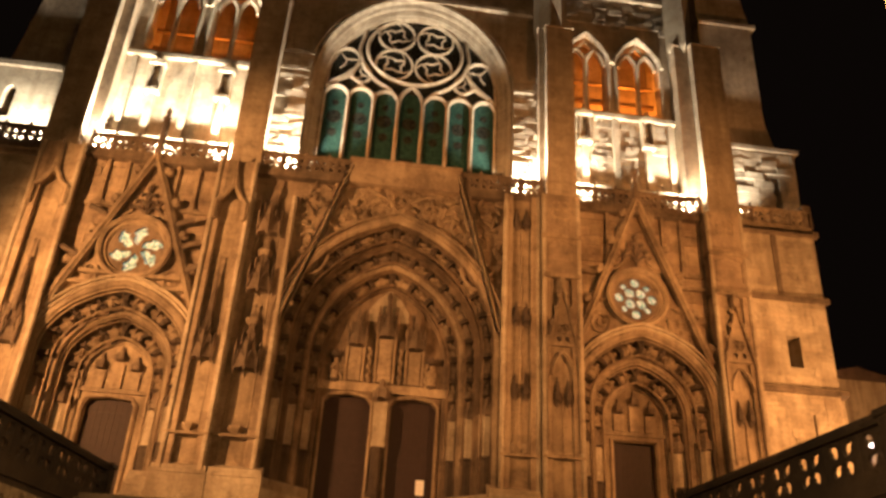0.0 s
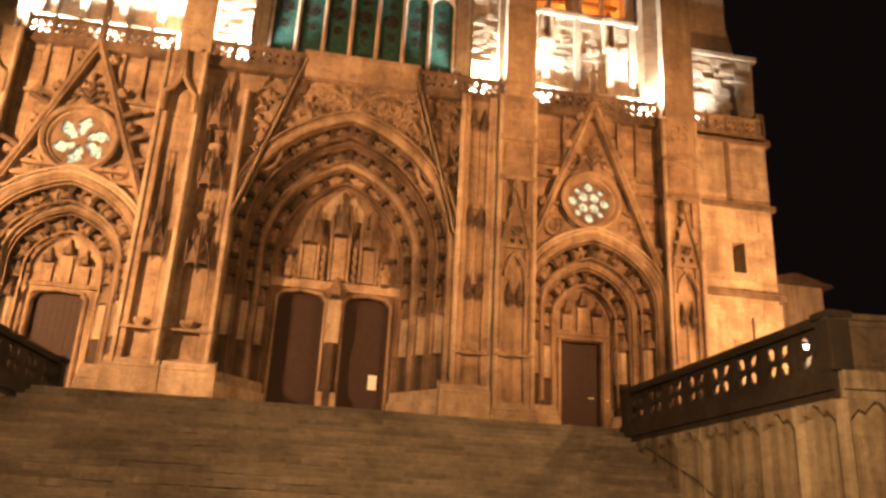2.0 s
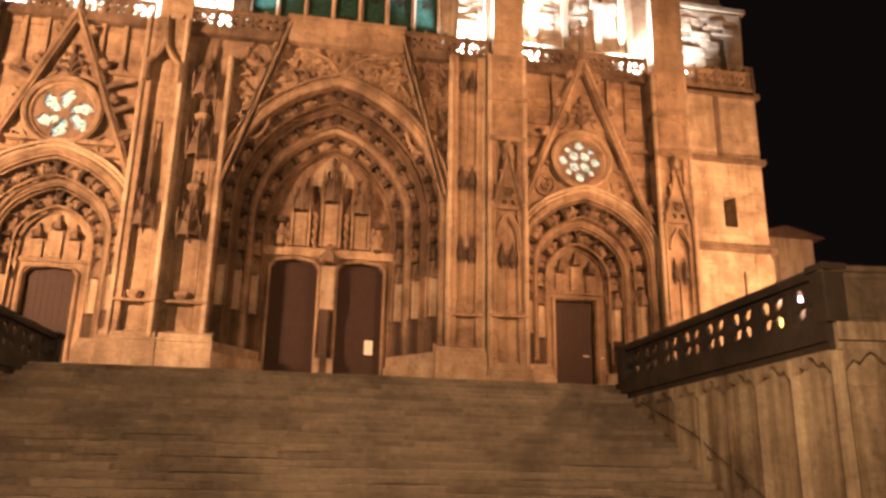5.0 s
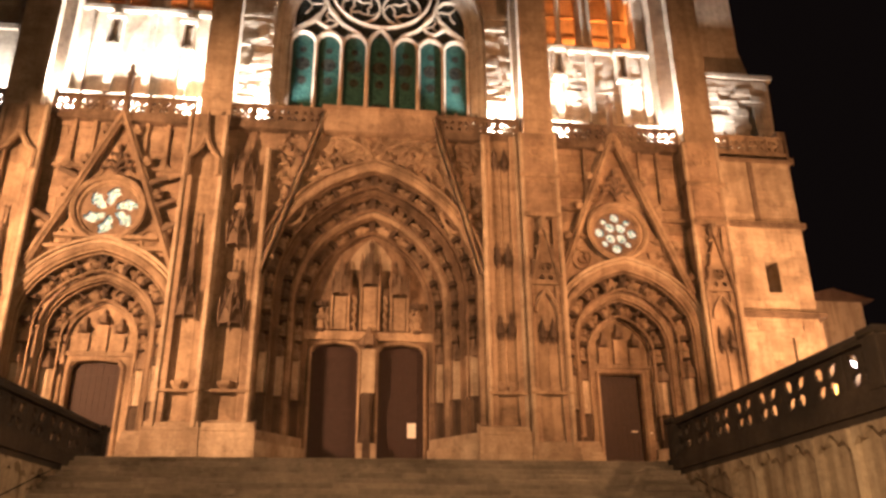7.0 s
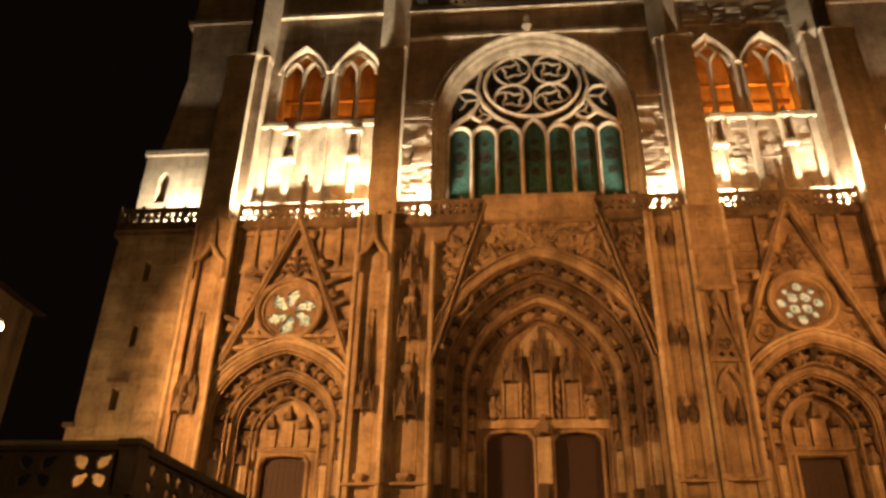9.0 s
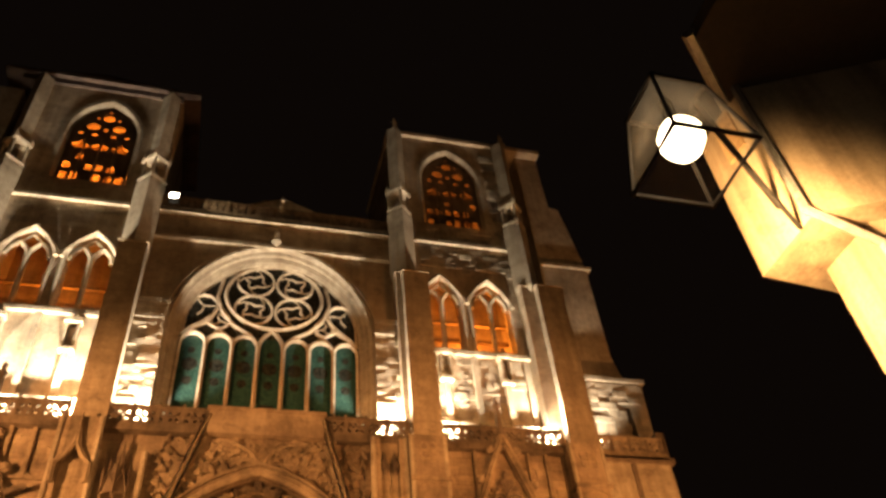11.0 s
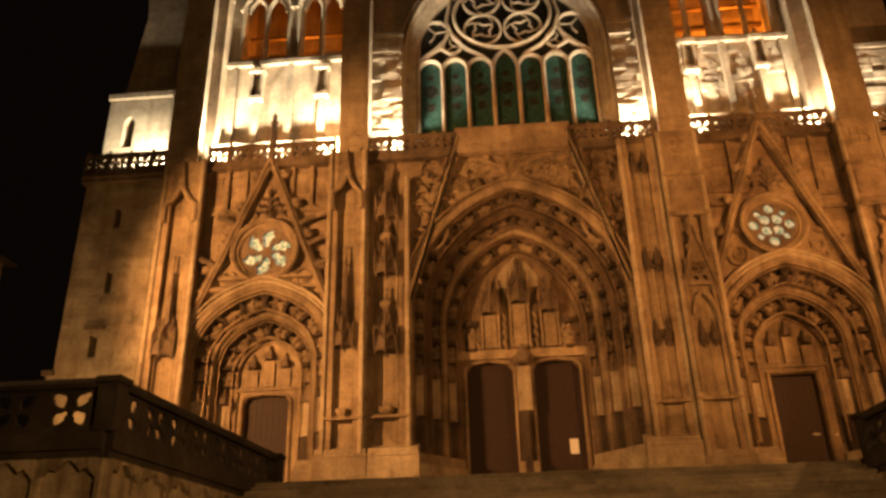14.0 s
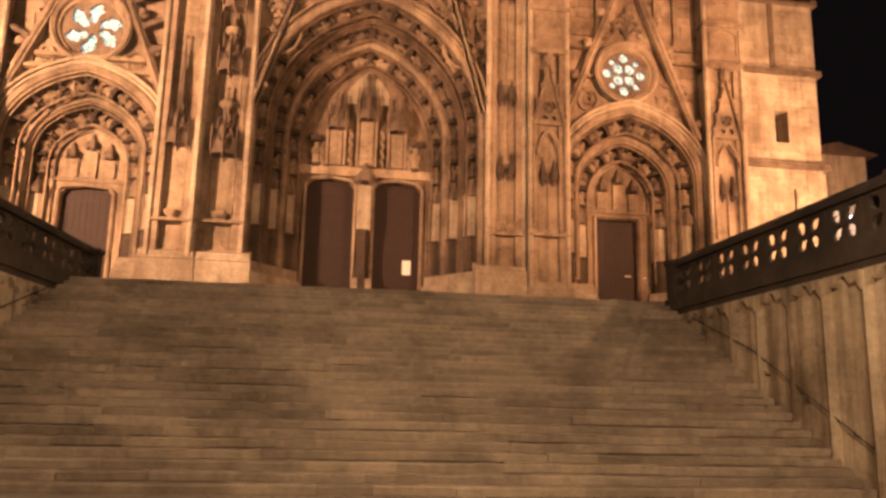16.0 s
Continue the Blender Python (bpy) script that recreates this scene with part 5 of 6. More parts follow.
for s in (-1, 1):
    bm = bmesh.new()
    tube(bm, up([(WX + s * 0.65, 23.3), (WX + s * 1.15, 24.0), (WX + s * 2.0, 24.5), (WX + s * 2.7, 25.3), (WX + s * 3.08, 26.5), (WX + s * 2.85, 27.8)], GY), 0.11, 6, flat=1.3)
    tube(bm, up([(WX + s * 4.7, 23.3), (WX + s * 4.1, 24.2), (WX + s * 3.4, 24.7), (WX + s * 3.0, 25.6)], GY), 0.1, 6, flat=1.3)
    tube(bm, up([(WX + s * 3.3, 23.6), (WX + s * 2.9, 24.05), (WX + s * 2.3, 24.6)], GY), 0.08, 6, flat=1.3)
    tube(bm, up([(WX + s * 2.0, 23.6), (WX + s * 2.6, 24.05), (WX + s * 3.4, 24.6)], GY), 0.08, 6, flat=1.3)
    for px, pz, tx_, tz_, w_, r_ in ((3.72, 25.75, 4.72, 23.75, 0.78, 0.09), (2.78, 24.8, 3.0, 25.95, 0.52, 0.08)):
        d = Vector((tx_ - px, tz_ - pz))
        ln = d.length
        d /= ln
        n_ = Vector((-d.y, d.x))
        for sy in (-1, 1):
            prof_ = ((-w_, 0.0), (-0.8 * w_, 0.55 * w_), (-0.25 * w_, 0.95 * w_), (0.3 * w_, 0.92 * w_), (0.45 * ln, 0.62 * w_), (0.75 * ln, 0.22 * w_), (ln, 0.0))
            tube(bm, up([(WX + s * (px + d.x * p_ + n_.x * q_ * sy), pz + d.y * p_ + n_.y * q_ * sy) for p_, q_ in prof_], GY), r_, 6, flat=1.3)
        for ang in (0.0, 2.1, -2.1):
            ax, az = d.x * math.cos(ang) - d.y * math.sin(ang), d.x * math.sin(ang) + d.y * math.cos(ang)
            tube(bm, up([(WX + s * px, pz), (WX + s * (px + ax * 0.5 * w_ + az * 0.12), pz + az * 0.5 * w_), (WX + s * (px + ax * 0.9 * w_), pz + az * 0.9 * w_)], GY), 0.045, 5)
    part("tracery", bm, M_PALE, great)

for x0, x1 in ((-7.2, -5.62), (5.22, 6.82)):
    bm = bmesh.new()
    box(bm, x0, x1, 0.72, UY + 0.05, 17.0, 24.7)
    box(bm, x0 - 0.02, x1 + 0.06, 0.62, UY + 0.05, 24.7, 24.95)
    flank_pier = part("flank_pier", bm, M_RUBBLE, cathedral, "eroded stone pier beside the great window")

# bands above the window, roof balustrade and the low gable of the nave roof
bm = bmesh.new()
box(bm, -7.25, 6.85, UY - 0.3, UY, 29.75, 30.0)
box(bm, -7.25, 6.85, UY - 0.4, UY + 0.1, 31.75, 32.1)
part("string_course", bm, M_PALE, cathedral, "pale moulded string course")
gallery(-7.2, 6.8, 11, 32.15, UY - 0.2, 0.95)
bm = bmesh.new()
prism(bm, [(-7.0, 32.0), (6.6, 32.0), (6.6, 32.9), (3.5, 33.45), (WX, 35.0), (-3.8, 33.4), (-7.0, 32.9)], 2.1, 40.0)
part("nave_roof", bm, M_TILE, cathedral, "dark tiled nave roof")
bm = bmesh.new()
prism(bm, [(-3.9, 32.6), (3.6, 32.6), (3.6, 33.5), (WX, 35.15), (-3.9, 33.5)], 1.9, 2.09)
part("roof_gable", bm, M_TOWER, cathedral, "low stone gable of the nave roof")
bm = bmesh.new()
lathe(bm, [(0.16, 32.9), (0.12, 33.6), (0.25, 33.8), (0.05, 34.3)], WX, UY - 0.2, 6)
part("finial", bm, M_PALE, cathedral)
bm = bmesh.new()
lathe(bm, [(0.1, 29.9), (0.3, 30.25), (0.12, 30.5), (0.16, 30.9), (0.03, 31.3)], WX - 0.2, UY - 0.3, 6)
part("finial", bm, M_PALE, cathedral)


# ---- towers ----
def tower(x0, x1, lx, lz, bx, label, rough):
    """One tower: walls with two lancet windows and a belfry window; lx: axes of the lancets; lz: their springing."""
    half, zb = 1.28, lz - 3.2
    holes = [opening(x, lz, half, 2.0, zb, 8) for x in lx] + [opening(bx, 38.3, 2.05, 3.2, 33.8, 10)]
    upper_wall(x0, x1, 16.9, 42.6, holes, label=label)
    bm = bmesh.new()
    box(bm, x0, x0 + 0.8, UY + 0.8, 9.0, 16.9, 42.6)
    part("tower_body", bm, M_TOWER, cathedral)
    bm = bmesh.new()
    box(bm, x1 - 0.8, x1, UY + 0.8, 9.0, 16.9, 42.6)
    part("tower_body", bm, M_TOWER, cathedral)
    bm = bmesh.new()
    box(bm, x0, x1, 8.2, 9.0, 16.9, 42.6)
    part("tower_body", bm, M_TOWER, cathedral)
    bm = bmesh.new()
    box(bm, x0 + 0.8, x1 - 0.8, 4.6, 4.9, 16.9, 42.0)
    part("tower_body", bm, M_TOWER, cathedral)
    bm = bmesh.new()
    box(bm, x0 + 0.8, x1 - 0.8, UY + 0.8, 4.6, 31.2, 31.6)
    part("inner_floor", bm, M_TOWER, cathedral)
    bm = bmesh.new()
    box(bm, x0 + 0.8, x1 - 0.8, UY + 0.8, 4.6, 23.2, 23.5)
    part("inner_floor", bm, M_TOWER, cathedral)
    bm = bmesh.new()
    box(bm, x0 + 0.8, x1 - 0.8, UY + 0.8, 8.2, 42.0, 42.4)
    part("tower_body", bm, M_TOWER, cathedral)
    for x in lx:
        bm = bmesh.new()
        pr = [(1.38, 2.12, -0.08), (1.26, 1.98, -0.06), (1.18, 1.88, 0.12), (1.08, 1.74, 0.3), (1.08, 1.74, 0.6)]
        loft(bm, [[(x - a, UY + y, zb)] + up(arch(x, lz, a, h, 8), UY + y) + [(x + a, UY + y, zb)] for a, h, y in pr])
        win = part("lancet_window", bm, M_PALE, cathedral, "twin-light lancet opening glowing orange inside")
        bm = bmesh.new()
        tube(bm, [(x, UY + 0.16, zb), (x, UY + 0.16, lz + 0.25)], 0.15, 6)
        part("mullion", bm, M_PALE, win)
        bm = bmesh.new()
        for s in (-1, 1):
            tube(bm, up(arch(x + s * 0.54, lz + 0.05, 0.53, 1.0, 6), UY + 0.16), 0.14, 6)
            tube(bm, up([(x + s * 0.5, lz + 1.02), (x + s * 0.3, lz + 1.3), (x, lz + 1.62)], UY + 0.16), 0.1, 6)
        part("tracery", bm, M_PALE, win)
        bm = bmesh.new()
        tube(bm, up([(x - 1.42, lz + 0.1), (x - 1.3, lz + 0.55), (x - 0.8, lz + 1.35), (x, lz + 2.15), (x + 0.8, lz + 1.35), (x + 1.3, lz + 0.55), (x + 1.42, lz + 0.1)], UY - 0.1), 0.13, 6)
        part("hood_mould", bm, M_PALE, win)
        for s in (-1, 1):
            bm = bmesh.new()
            tube(bm, [(x + s * 1.28, UY - 0.04, zb), (x + s * 1.28, UY - 0.04, lz + 0.2)], 0.1, 6)
            part("jamb_shaft", bm, M_PALE, win)
        bm = bmesh.new()
        wedge(bm, x - 1.3, x + 1.3, UY - 0.12, UY + 0.7, zb - 0.35, zb - 0.1, zb + 0.15)
        part("sill", bm, M_PALE, win)
        for z, t in ((25.2, 0.22), (26.5, 0.18)):
            bm = bmesh.new()
            box(bm, x - 1.3, x + 1.3, UY + 1.1, UY + 1.3, z, z + t)
            part("beam", bm, M_BEAM, win)
    # blind panel below the lancets, with small niches
    mid = (lx[0] + lx[1]) / 2
    bm = bmesh.new()
    box(bm, x0 + 0.05, x1 - 0.05, UY - 0.25, UY, zb - 0.55, zb - 0.3)
    box(bm, mid - 0.16, mid + 0.16, UY - 0.2, UY, 18.2, zb - 0.56)
    for x in (mid - 3.05, mid + 3.05):
        box(bm, x - 0.14, x + 0.14, UY - 0.16, UY, 18.2, zb - 0.56)
    wedge(bm, x0 + 0.05, x1 - 0.05, UY - 0.45, UY, 17.4, 18.7, 18.95)
    panel = part("tower_panel", bm, M_PALE, cathedral, "pale blind panelling below the lancets")
    for x in (mid - 1.75, mid + 1.75):
        bm = bmesh.new()
        box(bm, x - 0.17, x + 0.17, UY - 0.22, UY, 18.9, 21.5)
        for s in (-1, 1):
            box(bm, x + s * 0.27 - 0.07, x + s * 0.27 + 0.07, UY - 0.42, UY, 21.5, 23.2)
        box(bm, x - 0.36, x + 0.36, UY - 0.46, UY, 21.4, 21.62)
        box(bm, x - 0.4, x + 0.4, UY - 0.5, UY, 23.1, 23.35)
        lathe(bm, [(0.36, 23.35), (0.2, 23.55), (0.05, 23.9)], x, UY - 0.2, 6)
        part("niche", bm, M_PALE, panel)
    # belfry window
    bm = bmesh.new()
    pr = [(2.35, 3.6, -0.05), (2.1, 3.25, -0.05), (1.95, 3.0, 0.15), (1.9, 2.9, 0.6)]
    loft(bm, [[(bx - a, UY + y, 33.8)] + up(arch(bx, 38.3, a, h, 10), UY + y) + [(bx + a, UY + y, 33.8)] for a, h, y in pr])
    win = part("belfry_window", bm, M_PALE, cathedral, "pointed belfry window with tracery and sound louvres")
    bm = bmesh.new()
    holes = []
    gaps = random.Random(5 if rough else 3)
    for c in range(6):
        hx = bx - 1.55 + c * 0.58 + 0.08 * (c // 2)
        for h0, h1 in ((33.95, 34.75), (35.05, 35.65), (35.95, 36.4)):
            if gaps.random() < (0.35 if h0 > 35.9 else 0.8):
                top = h1 - gaps.uniform(0.0, 0.15)
                holes.append([(hx - 0.22, h0), (hx + 0.22, h0), (hx + 0.22, top - 0.08), (hx + 0.1, top), (hx - 0.16, top)])
    for c in (-1.15, 0.0, 1.15):
        holes.append([(bx + c - 0.45, 37.0), (bx + c + 0.4, 36.9), (bx + c + 0.48, 37.3), (bx + c + 0.1, 37.5), (bx + c, 37.85), (bx + c - 0.12, 37.5), (bx + c - 0.48, 37.35)])
    for c, z, r_ in ((-1.35, 38.4, 0.2), (1.35, 38.4, 0.2), (-0.55, 38.35, 0.22), (0.55, 38.35, 0.22), (-0.75, 39.15, 0.42), (0.75, 39.15, 0.42), (0.0, 38.95, 0.2), (0.0, 40.1, 0.4), (-0.62, 40.05, 0.16), (0.62, 40.05, 0.16), (0.0, 40.8, 0.17)):
        holes.append(circle(bx + c, z, r_, 9, rz=r_ * 0.8))
    prism(bm, opening(bx, 38.3, 1.95, 3.0, 33.7, 10), UY + 0.3, UY + 0.46, holes)
    part("tracery", bm, M_DARK, win, "dark stone tracery and louvre slabs")
    for c, z0, z1 in ((0, 33.8, 38.0), (-0.92, 33.8, 38.0), (0.92, 33.8, 38.0)):
        bm = bmesh.new()
        tube(bm, [(bx + c, UY + 0.26, z0), (bx + c, UY + 0.26, z1)], 0.08, 6)
        part("mullion", bm, M_DARK, win)
    bm = bmesh.new()
    box(bm, x0 + 0.05, x1 - 0.05, UY - 0.22, UY, 31.9, 32.15)
    part("string_course", bm, M_PALE, cathedral)


tower(-15.7, -7.25, (-13.2, -10.08), 27.5, -11.5, "pale ashlar tower wall", False)
tower(6.85, 15.15, (9.45, 12.45), 27.0, 11.0, "weathered tower wall of eroded blocks", True)


def tall_buttress(x0, x1, stages, label):
    """Stepped buttress: rows of foot, top, front and how far it narrows to x0, x1."""
    root = None
    for z0, z1, y, dx0, dx1 in stages:
        bm = bmesh.new()
        box(bm, x0 + dx0, x1 + dx1, y, UY + 0.3, z0, z1 - 0.5)
        wedge(bm, x0 + dx0 - 0.04, x1 + dx1 + 0.04, y - 0.05, UY + 0.3, z1 - 0.5, z1 - 0.42, z1 + 0.2)
        if root is None:
            root = part("buttress", bm, M_TOWER, cathedral, label)
        else:
            part("stage", bm, M_TOWER, root)
    return root


ST = [(16.9, 28.6, -0.15, 0, 0)]


def tower_pinnacle(x, y, root):
    """Upper stage of a tower buttress: a shaft set cornerwise, an open tabernacle and a thinner shaft above it."""
    bm = bmesh.new()
    box(bm, x - 0.62, x + 0.62, 0.32, 1.3, 16.95, 28.3)
    wedge(bm, x - 0.66, x + 0.66, 0.28, 1.3, 28.3, 28.36, 29.2)
    part("pilaster", bm, M_TOWER, root)
    for z0, z1, r in ((27.6, 33.7, 0.82), (36.2, 42.4, 0.55)):
        bm = bmesh.new()
        lathe(bm, [(r * 0.55, z0 + 0.1), (r * 0.95, z0 + 0.7), (r, z0 + 0.9), (r, z1), (r * 0.8, z1 + 0.15)] if z0 < 30 else [(r, z0), (r, z1), (r * 0.8, z1 + 0.15)], x, y, 4)
        part("shaft", bm, M_PALE, root, "pale shaft set cornerwise")
    bm = bmesh.new()
    lathe(bm, [(0.66, 33.85), (0.84, 33.95), (0.84, 34.1)], x, y, 4)
    for k in range(4):
        t = k * math.pi / 2
        tube(bm, [(x + 0.62 * math.cos(t), y + 0.62 * math.sin(t), 34.1), (x + 0.62 * math.cos(t), y + 0.62 * math.sin(t), 35.7)], 0.1, 5)
        lathe(bm, [(0.12, 35.6), (0.14, 36.0), (0.02, 36.5)], x + 0.72 * math.cos(t), y + 0.72 * math.sin(t), 4)
    lathe(bm, [(0.8, 35.65), (0.86, 35.8), (0.55, 36.25), (0.2, 36.5)], x, y, 4)
    part("tabernacle", bm, M_PALE, root, "small open stone tabernacle")
    bm = bmesh.new()
    lathe(bm, [(0.2, 34.1), (0.22, 34.9), (0.12, 35.5)], x, y + 0.15, 6)
    part("core", bm, M_DARK, root)


for bx0, bx1, px in ((-17.3, -15.7, -15.75), (-8.65, -7.2, -7.95), (6.85, 8.35, 7.15), (15.15, 16.8, 14.95)):
    tower_pinnacle(px, 0.85, tall_buttress(bx0, bx1, ST, "stepped tower buttress"))
for x in (7.3, 15.4):
    bm = bmesh.new()
    lathe(bm, [(0.3, 42.4), (0.35, 42.9), (0.12, 43.5), (0.2, 43.8), (0.03, 44.4)], x, UY - 0.1, 6)
    part("pinnacle", bm, M_PALE, cathedral)

# side masses of the towers and their roofs
bm = bmesh.new()
prism(bm, [(-21.4, 17.0), (-17.3, 17.0), (-17.3, 22.8), (-18.2, 22.8), (-21.4, 22.2)], UY, 9.0, [opening(-20.2, 20.6, 0.3, 0.5, 19.2, 5)])
box(bm, -21.5, -18.0, UY - 0.15, 9.0, 22.2, 22.5)
box(bm, -21.0, -17.4, UY + 1.0, UY + 1.2, 18, 22)
part("tower_flank", bm, M_PALE, cathedral, "pale side wall with an arched slit")
bm = bmesh.new()
prism(bm, [(-21.0, 22.3), (-17.0, 22.3), (-17.0, 42.0), (-19.4, 42.0), (-19.5, 40.4), (-20.6, 39.0), (-20.7, 32.4), (-20.3, 28.0)], 1.6, 9.0)
box(bm, -21.0, -17.0, 1.45, 9.0, 32.2, 32.5)
part("tower_flank", bm, M_TOWER, cathedral, "dark set-back side of the tower")
bm = bmesh.new()
prism(bm, [(16.6, 17.0), (20.9, 17.0), (21.1, 22.4), (16.6, 22.4)], UY, 9.0, [[(19.6, 18.7), (20.0, 18.7), (20.0, 20.6), (19.6, 20.6)]])
box(bm, 16.6, 21.3, UY - 0.15, 9.0, 22.3, 22.55)
box(bm, 17, 20.9, UY + 1.0, UY + 1.2, 18, 22)
right_flank = part("tower_flank", bm, M_RUBBLE, cathedral, "eroded side wall with a slit window")
bm = bmesh.new()
prism(bm, [(16.6, 22.5), (20.4, 22.5), (19.9, 24.5), (19.9, 31.6), (19.0, 37.2), (18.3, 37.4), (18.2, 42.6), (16.6, 42.6)], 1.6, 9.0)
box(bm, 16.6, 20.2, 1.45, 9.0, 31.5, 31.75)
part("tower_flank", bm, M_TOWER, cathedral, "dark set-back side of the tower")
bm = bmesh.new()
box(bm, -18.3, -6.2, 0.7, 9.6, 43.0, 43.25)
prism(bm, [(-18.2, 43.25), (-6.3, 43.25), (-12.4, 44.0)], 0.9, 9.4)
box(bm, -17.2, -7.3, 1.0, 9.0, 42.5, 43.0)
part("tower_roof", bm, M_TILE, cathedral, "flat overhanging tiled tower roof")
bm = bmesh.new()
box(bm, 6.7, 18.3, UY - 0.25, 9.2, 42.5, 42.85)
part("tower_parapet", bm, M_TOWER, cathedral)
bm = bmesh.new()
box(bm, -16.0, 15.5, 9.0, 60.0, 1.0, 31.5)
part("nave", bm, M_TOWER, cathedral, "body of the church behind the front")
bm = bmesh.new()
box(bm, -16.5, 16.0, 4.0, 9.0, 0.4, 16.9)
part("narthex", bm, M_TOWER, cathedral)

# floodlight on the roof edge
fl = thing("floodlight", "bright white floodlight on the roof edge", "floodlight")
bm = bmesh.new()
box(bm, -6.75, -6.2, 0.35, 0.75, 32.3, 32.8)
part("housing", bm, M_IRON, fl)
bm = bmesh.new()
box(bm, -6.72, -6.23, 0.33, 0.345, 32.35, 32.75)
part("lens", bm, M_FLOOD, fl, "glowing lens")

# ---- things round the square ----
# house on the right with its street lantern
house = thing("house", "plastered house with a jettied upper floor and deep eaves", "house", "houses")
bm = bmesh.new()
slab_plan(bm, [(3.75, -28.3), (3.75, -29.0), (9.5, -32.0), (12.0, -27.2)], STREET, 2.35)
part("lower_wall", bm, M_PLASTER, house)
bm = bmesh.new()
slab_plan(bm, [(3.12, -28.1), (3.12, -29.0), (9.5, -32.0), (12.0, -27.2)], 2.35, 4.45)
part("wall", bm, M_PLASTER, house, "yellowed lit plaster wall")
bm = bmesh.new()
box(bm, 3.08, 3.118, -28.72, -28.42, 3.75, 4.35)
shutter = part("shutter", bm, M_BEAM, house, "small brown shutter")
bm = bmesh.new()
slab_plan(bm, [(2.3, -29.5), (4.5, -27.6), (13.0, -26.0), (13.0, -36.0), (2.3, -36.0)], 4.4, 4.6)
part("soffit", bm, M_RUST, house, "brown timber soffit of the roof")
bm = bmesh.new()
tube(bm, [(2.25, -29.48, 4.5), (4.5, -27.53, 4.5)], 0.07, 6)
tube(bm, [(3.06, -29.0, 4.4), (3.06, -29.0, 2.4), (3.7, -29.05, 2.0), (3.7, -29.05, STREET)], 0.05, 6)
part("gutter", bm, M_ZINC, house)

lantern = thing("street_lantern", "square glowing street lantern on an iron wall bracket", "street lamp", "street lamps")
LX, LY, LZ = 0.95, -30.05, 1.66
bm = bmesh.new()
LOW, HIGH = (-0.3, 0.33), (0.45, 0.22)
for sx in (-1, 1):
    for sy in (-1, 1):
        tube(bm, [(LX + sx * LOW[1], LY + sy * LOW[1], LZ + LOW[0]), (LX + sx * HIGH[1], LY + sy * HIGH[1], LZ + HIGH[0])], 0.016, 5)
for h_, w_ in (LOW, HIGH):
    c = [(LX - w_, LY - w_, LZ + h_), (LX + w_, LY - w_, LZ + h_), (LX + w_, LY + w_, LZ + h_), (LX - w_, LY + w_, LZ + h_)]
    tube(bm, c, 0.024, 5, closed=True)
part("frame", bm, M_RUST, lantern, "brown metal frame")
bm = bmesh.new()
lathe(bm, [(0.34, LZ + 0.46), (0.24, LZ + 0.58), (0.1, LZ + 0.72), (0.03, LZ + 0.86)], LX, LY, 4, math.pi / 4)
part("cap", bm, M_IRON, lantern)
bm = bmesh.new()
lathe(bm, [(0.05, LZ - 0.16), (0.12, LZ - 0.12), (0.17, LZ - 0.02), (0.17, LZ + 0.06), (0.12, LZ + 0.15), (0.06, LZ + 0.19)], LX, LY, 14)
lens = part("globe", bm, M_LAMP, lantern, "glowing bulb", smooth=True)
lens.visible_shadow = False
ring_low = [(-LOW[1], -LOW[1]), (LOW[1], -LOW[1]), (LOW[1], LOW[1]), (-LOW[1], LOW[1])]
ring_high = [(x * HIGH[1] / LOW[1], y * HIGH[1] / LOW[1]) for x, y in ring_low]
for k in range(4):
    bm = bmesh.new()
    j = (k + 1) % 4
    quad = [(LX + x * 0.985, LY + y * 0.985, LZ + z) for (x, y), z in ((ring_low[k], LOW[0]), (ring_low[j], LOW[0]), (ring_high[j], HIGH[0]), (ring_high[k], HIGH[0]))]
    inner = [(LX + (x - LX) * 0.985, LY + (y - LY) * 0.985, z) for x, y, z in quad]
    vs, ws = [bm.verts.new(p) for p in quad], [bm.verts.new(p) for p in inner]
    bm.faces.new(vs)
    bm.faces.new(ws)
    for q in range(4):
        bm.faces.new((vs[q], vs[(q + 1) % 4], ws[(q + 1) % 4], ws[q]))
    part("pane", bm, M_HAZE, lantern, "hazy glass pane").visible_shadow = False
bm = bmesh.new()
tube(bm, [(LX, LY, LZ + 0.2), (LX, LY, LZ + 0.52)], 0.05, 8)
part("lamp_holder", bm, M_IRON, lantern)
bm = bmesh.new()
tube(bm, [(LX, LY, LZ + 0.85), (LX + 0.6, LY + 0.3, LZ + 1.15), (3.11, -28.7, LZ + 1.1)], 0.03, 6)
tube(bm, [(LX + 0.5, LY + 0.25, LZ + 1.08), (3.11, -28.8, LZ + 0.7)], 0.025, 6)
part("bracket", bm, M_IRON, lantern)


def far_house(x0, x1, y0, y1, z1, ridge, label, windows=()):
    h = thing("house", label, "house", "houses")
    bm = bmesh.new()
    box(bm, x0, x1, y0, y1, STREET, z1)
    part("wall", bm, M_PLASTER, h)
    bm = bmesh.new()
    prism(bm, [(x0 - 0.5, z1), (x1 + 0.5, z1), ((x0 + x1) / 2, ridge)], y0 - 0.5, y1 + 0.5)
    part("roof", bm, M_TILE, h)
    for x, y, z in windows:
        bm = bmesh.new()
        box(bm, x - 0.5, x + 0.5, y - 0.05, y, z, z + 1.3)
        part("window", bm, M_IRON, h)
    return h


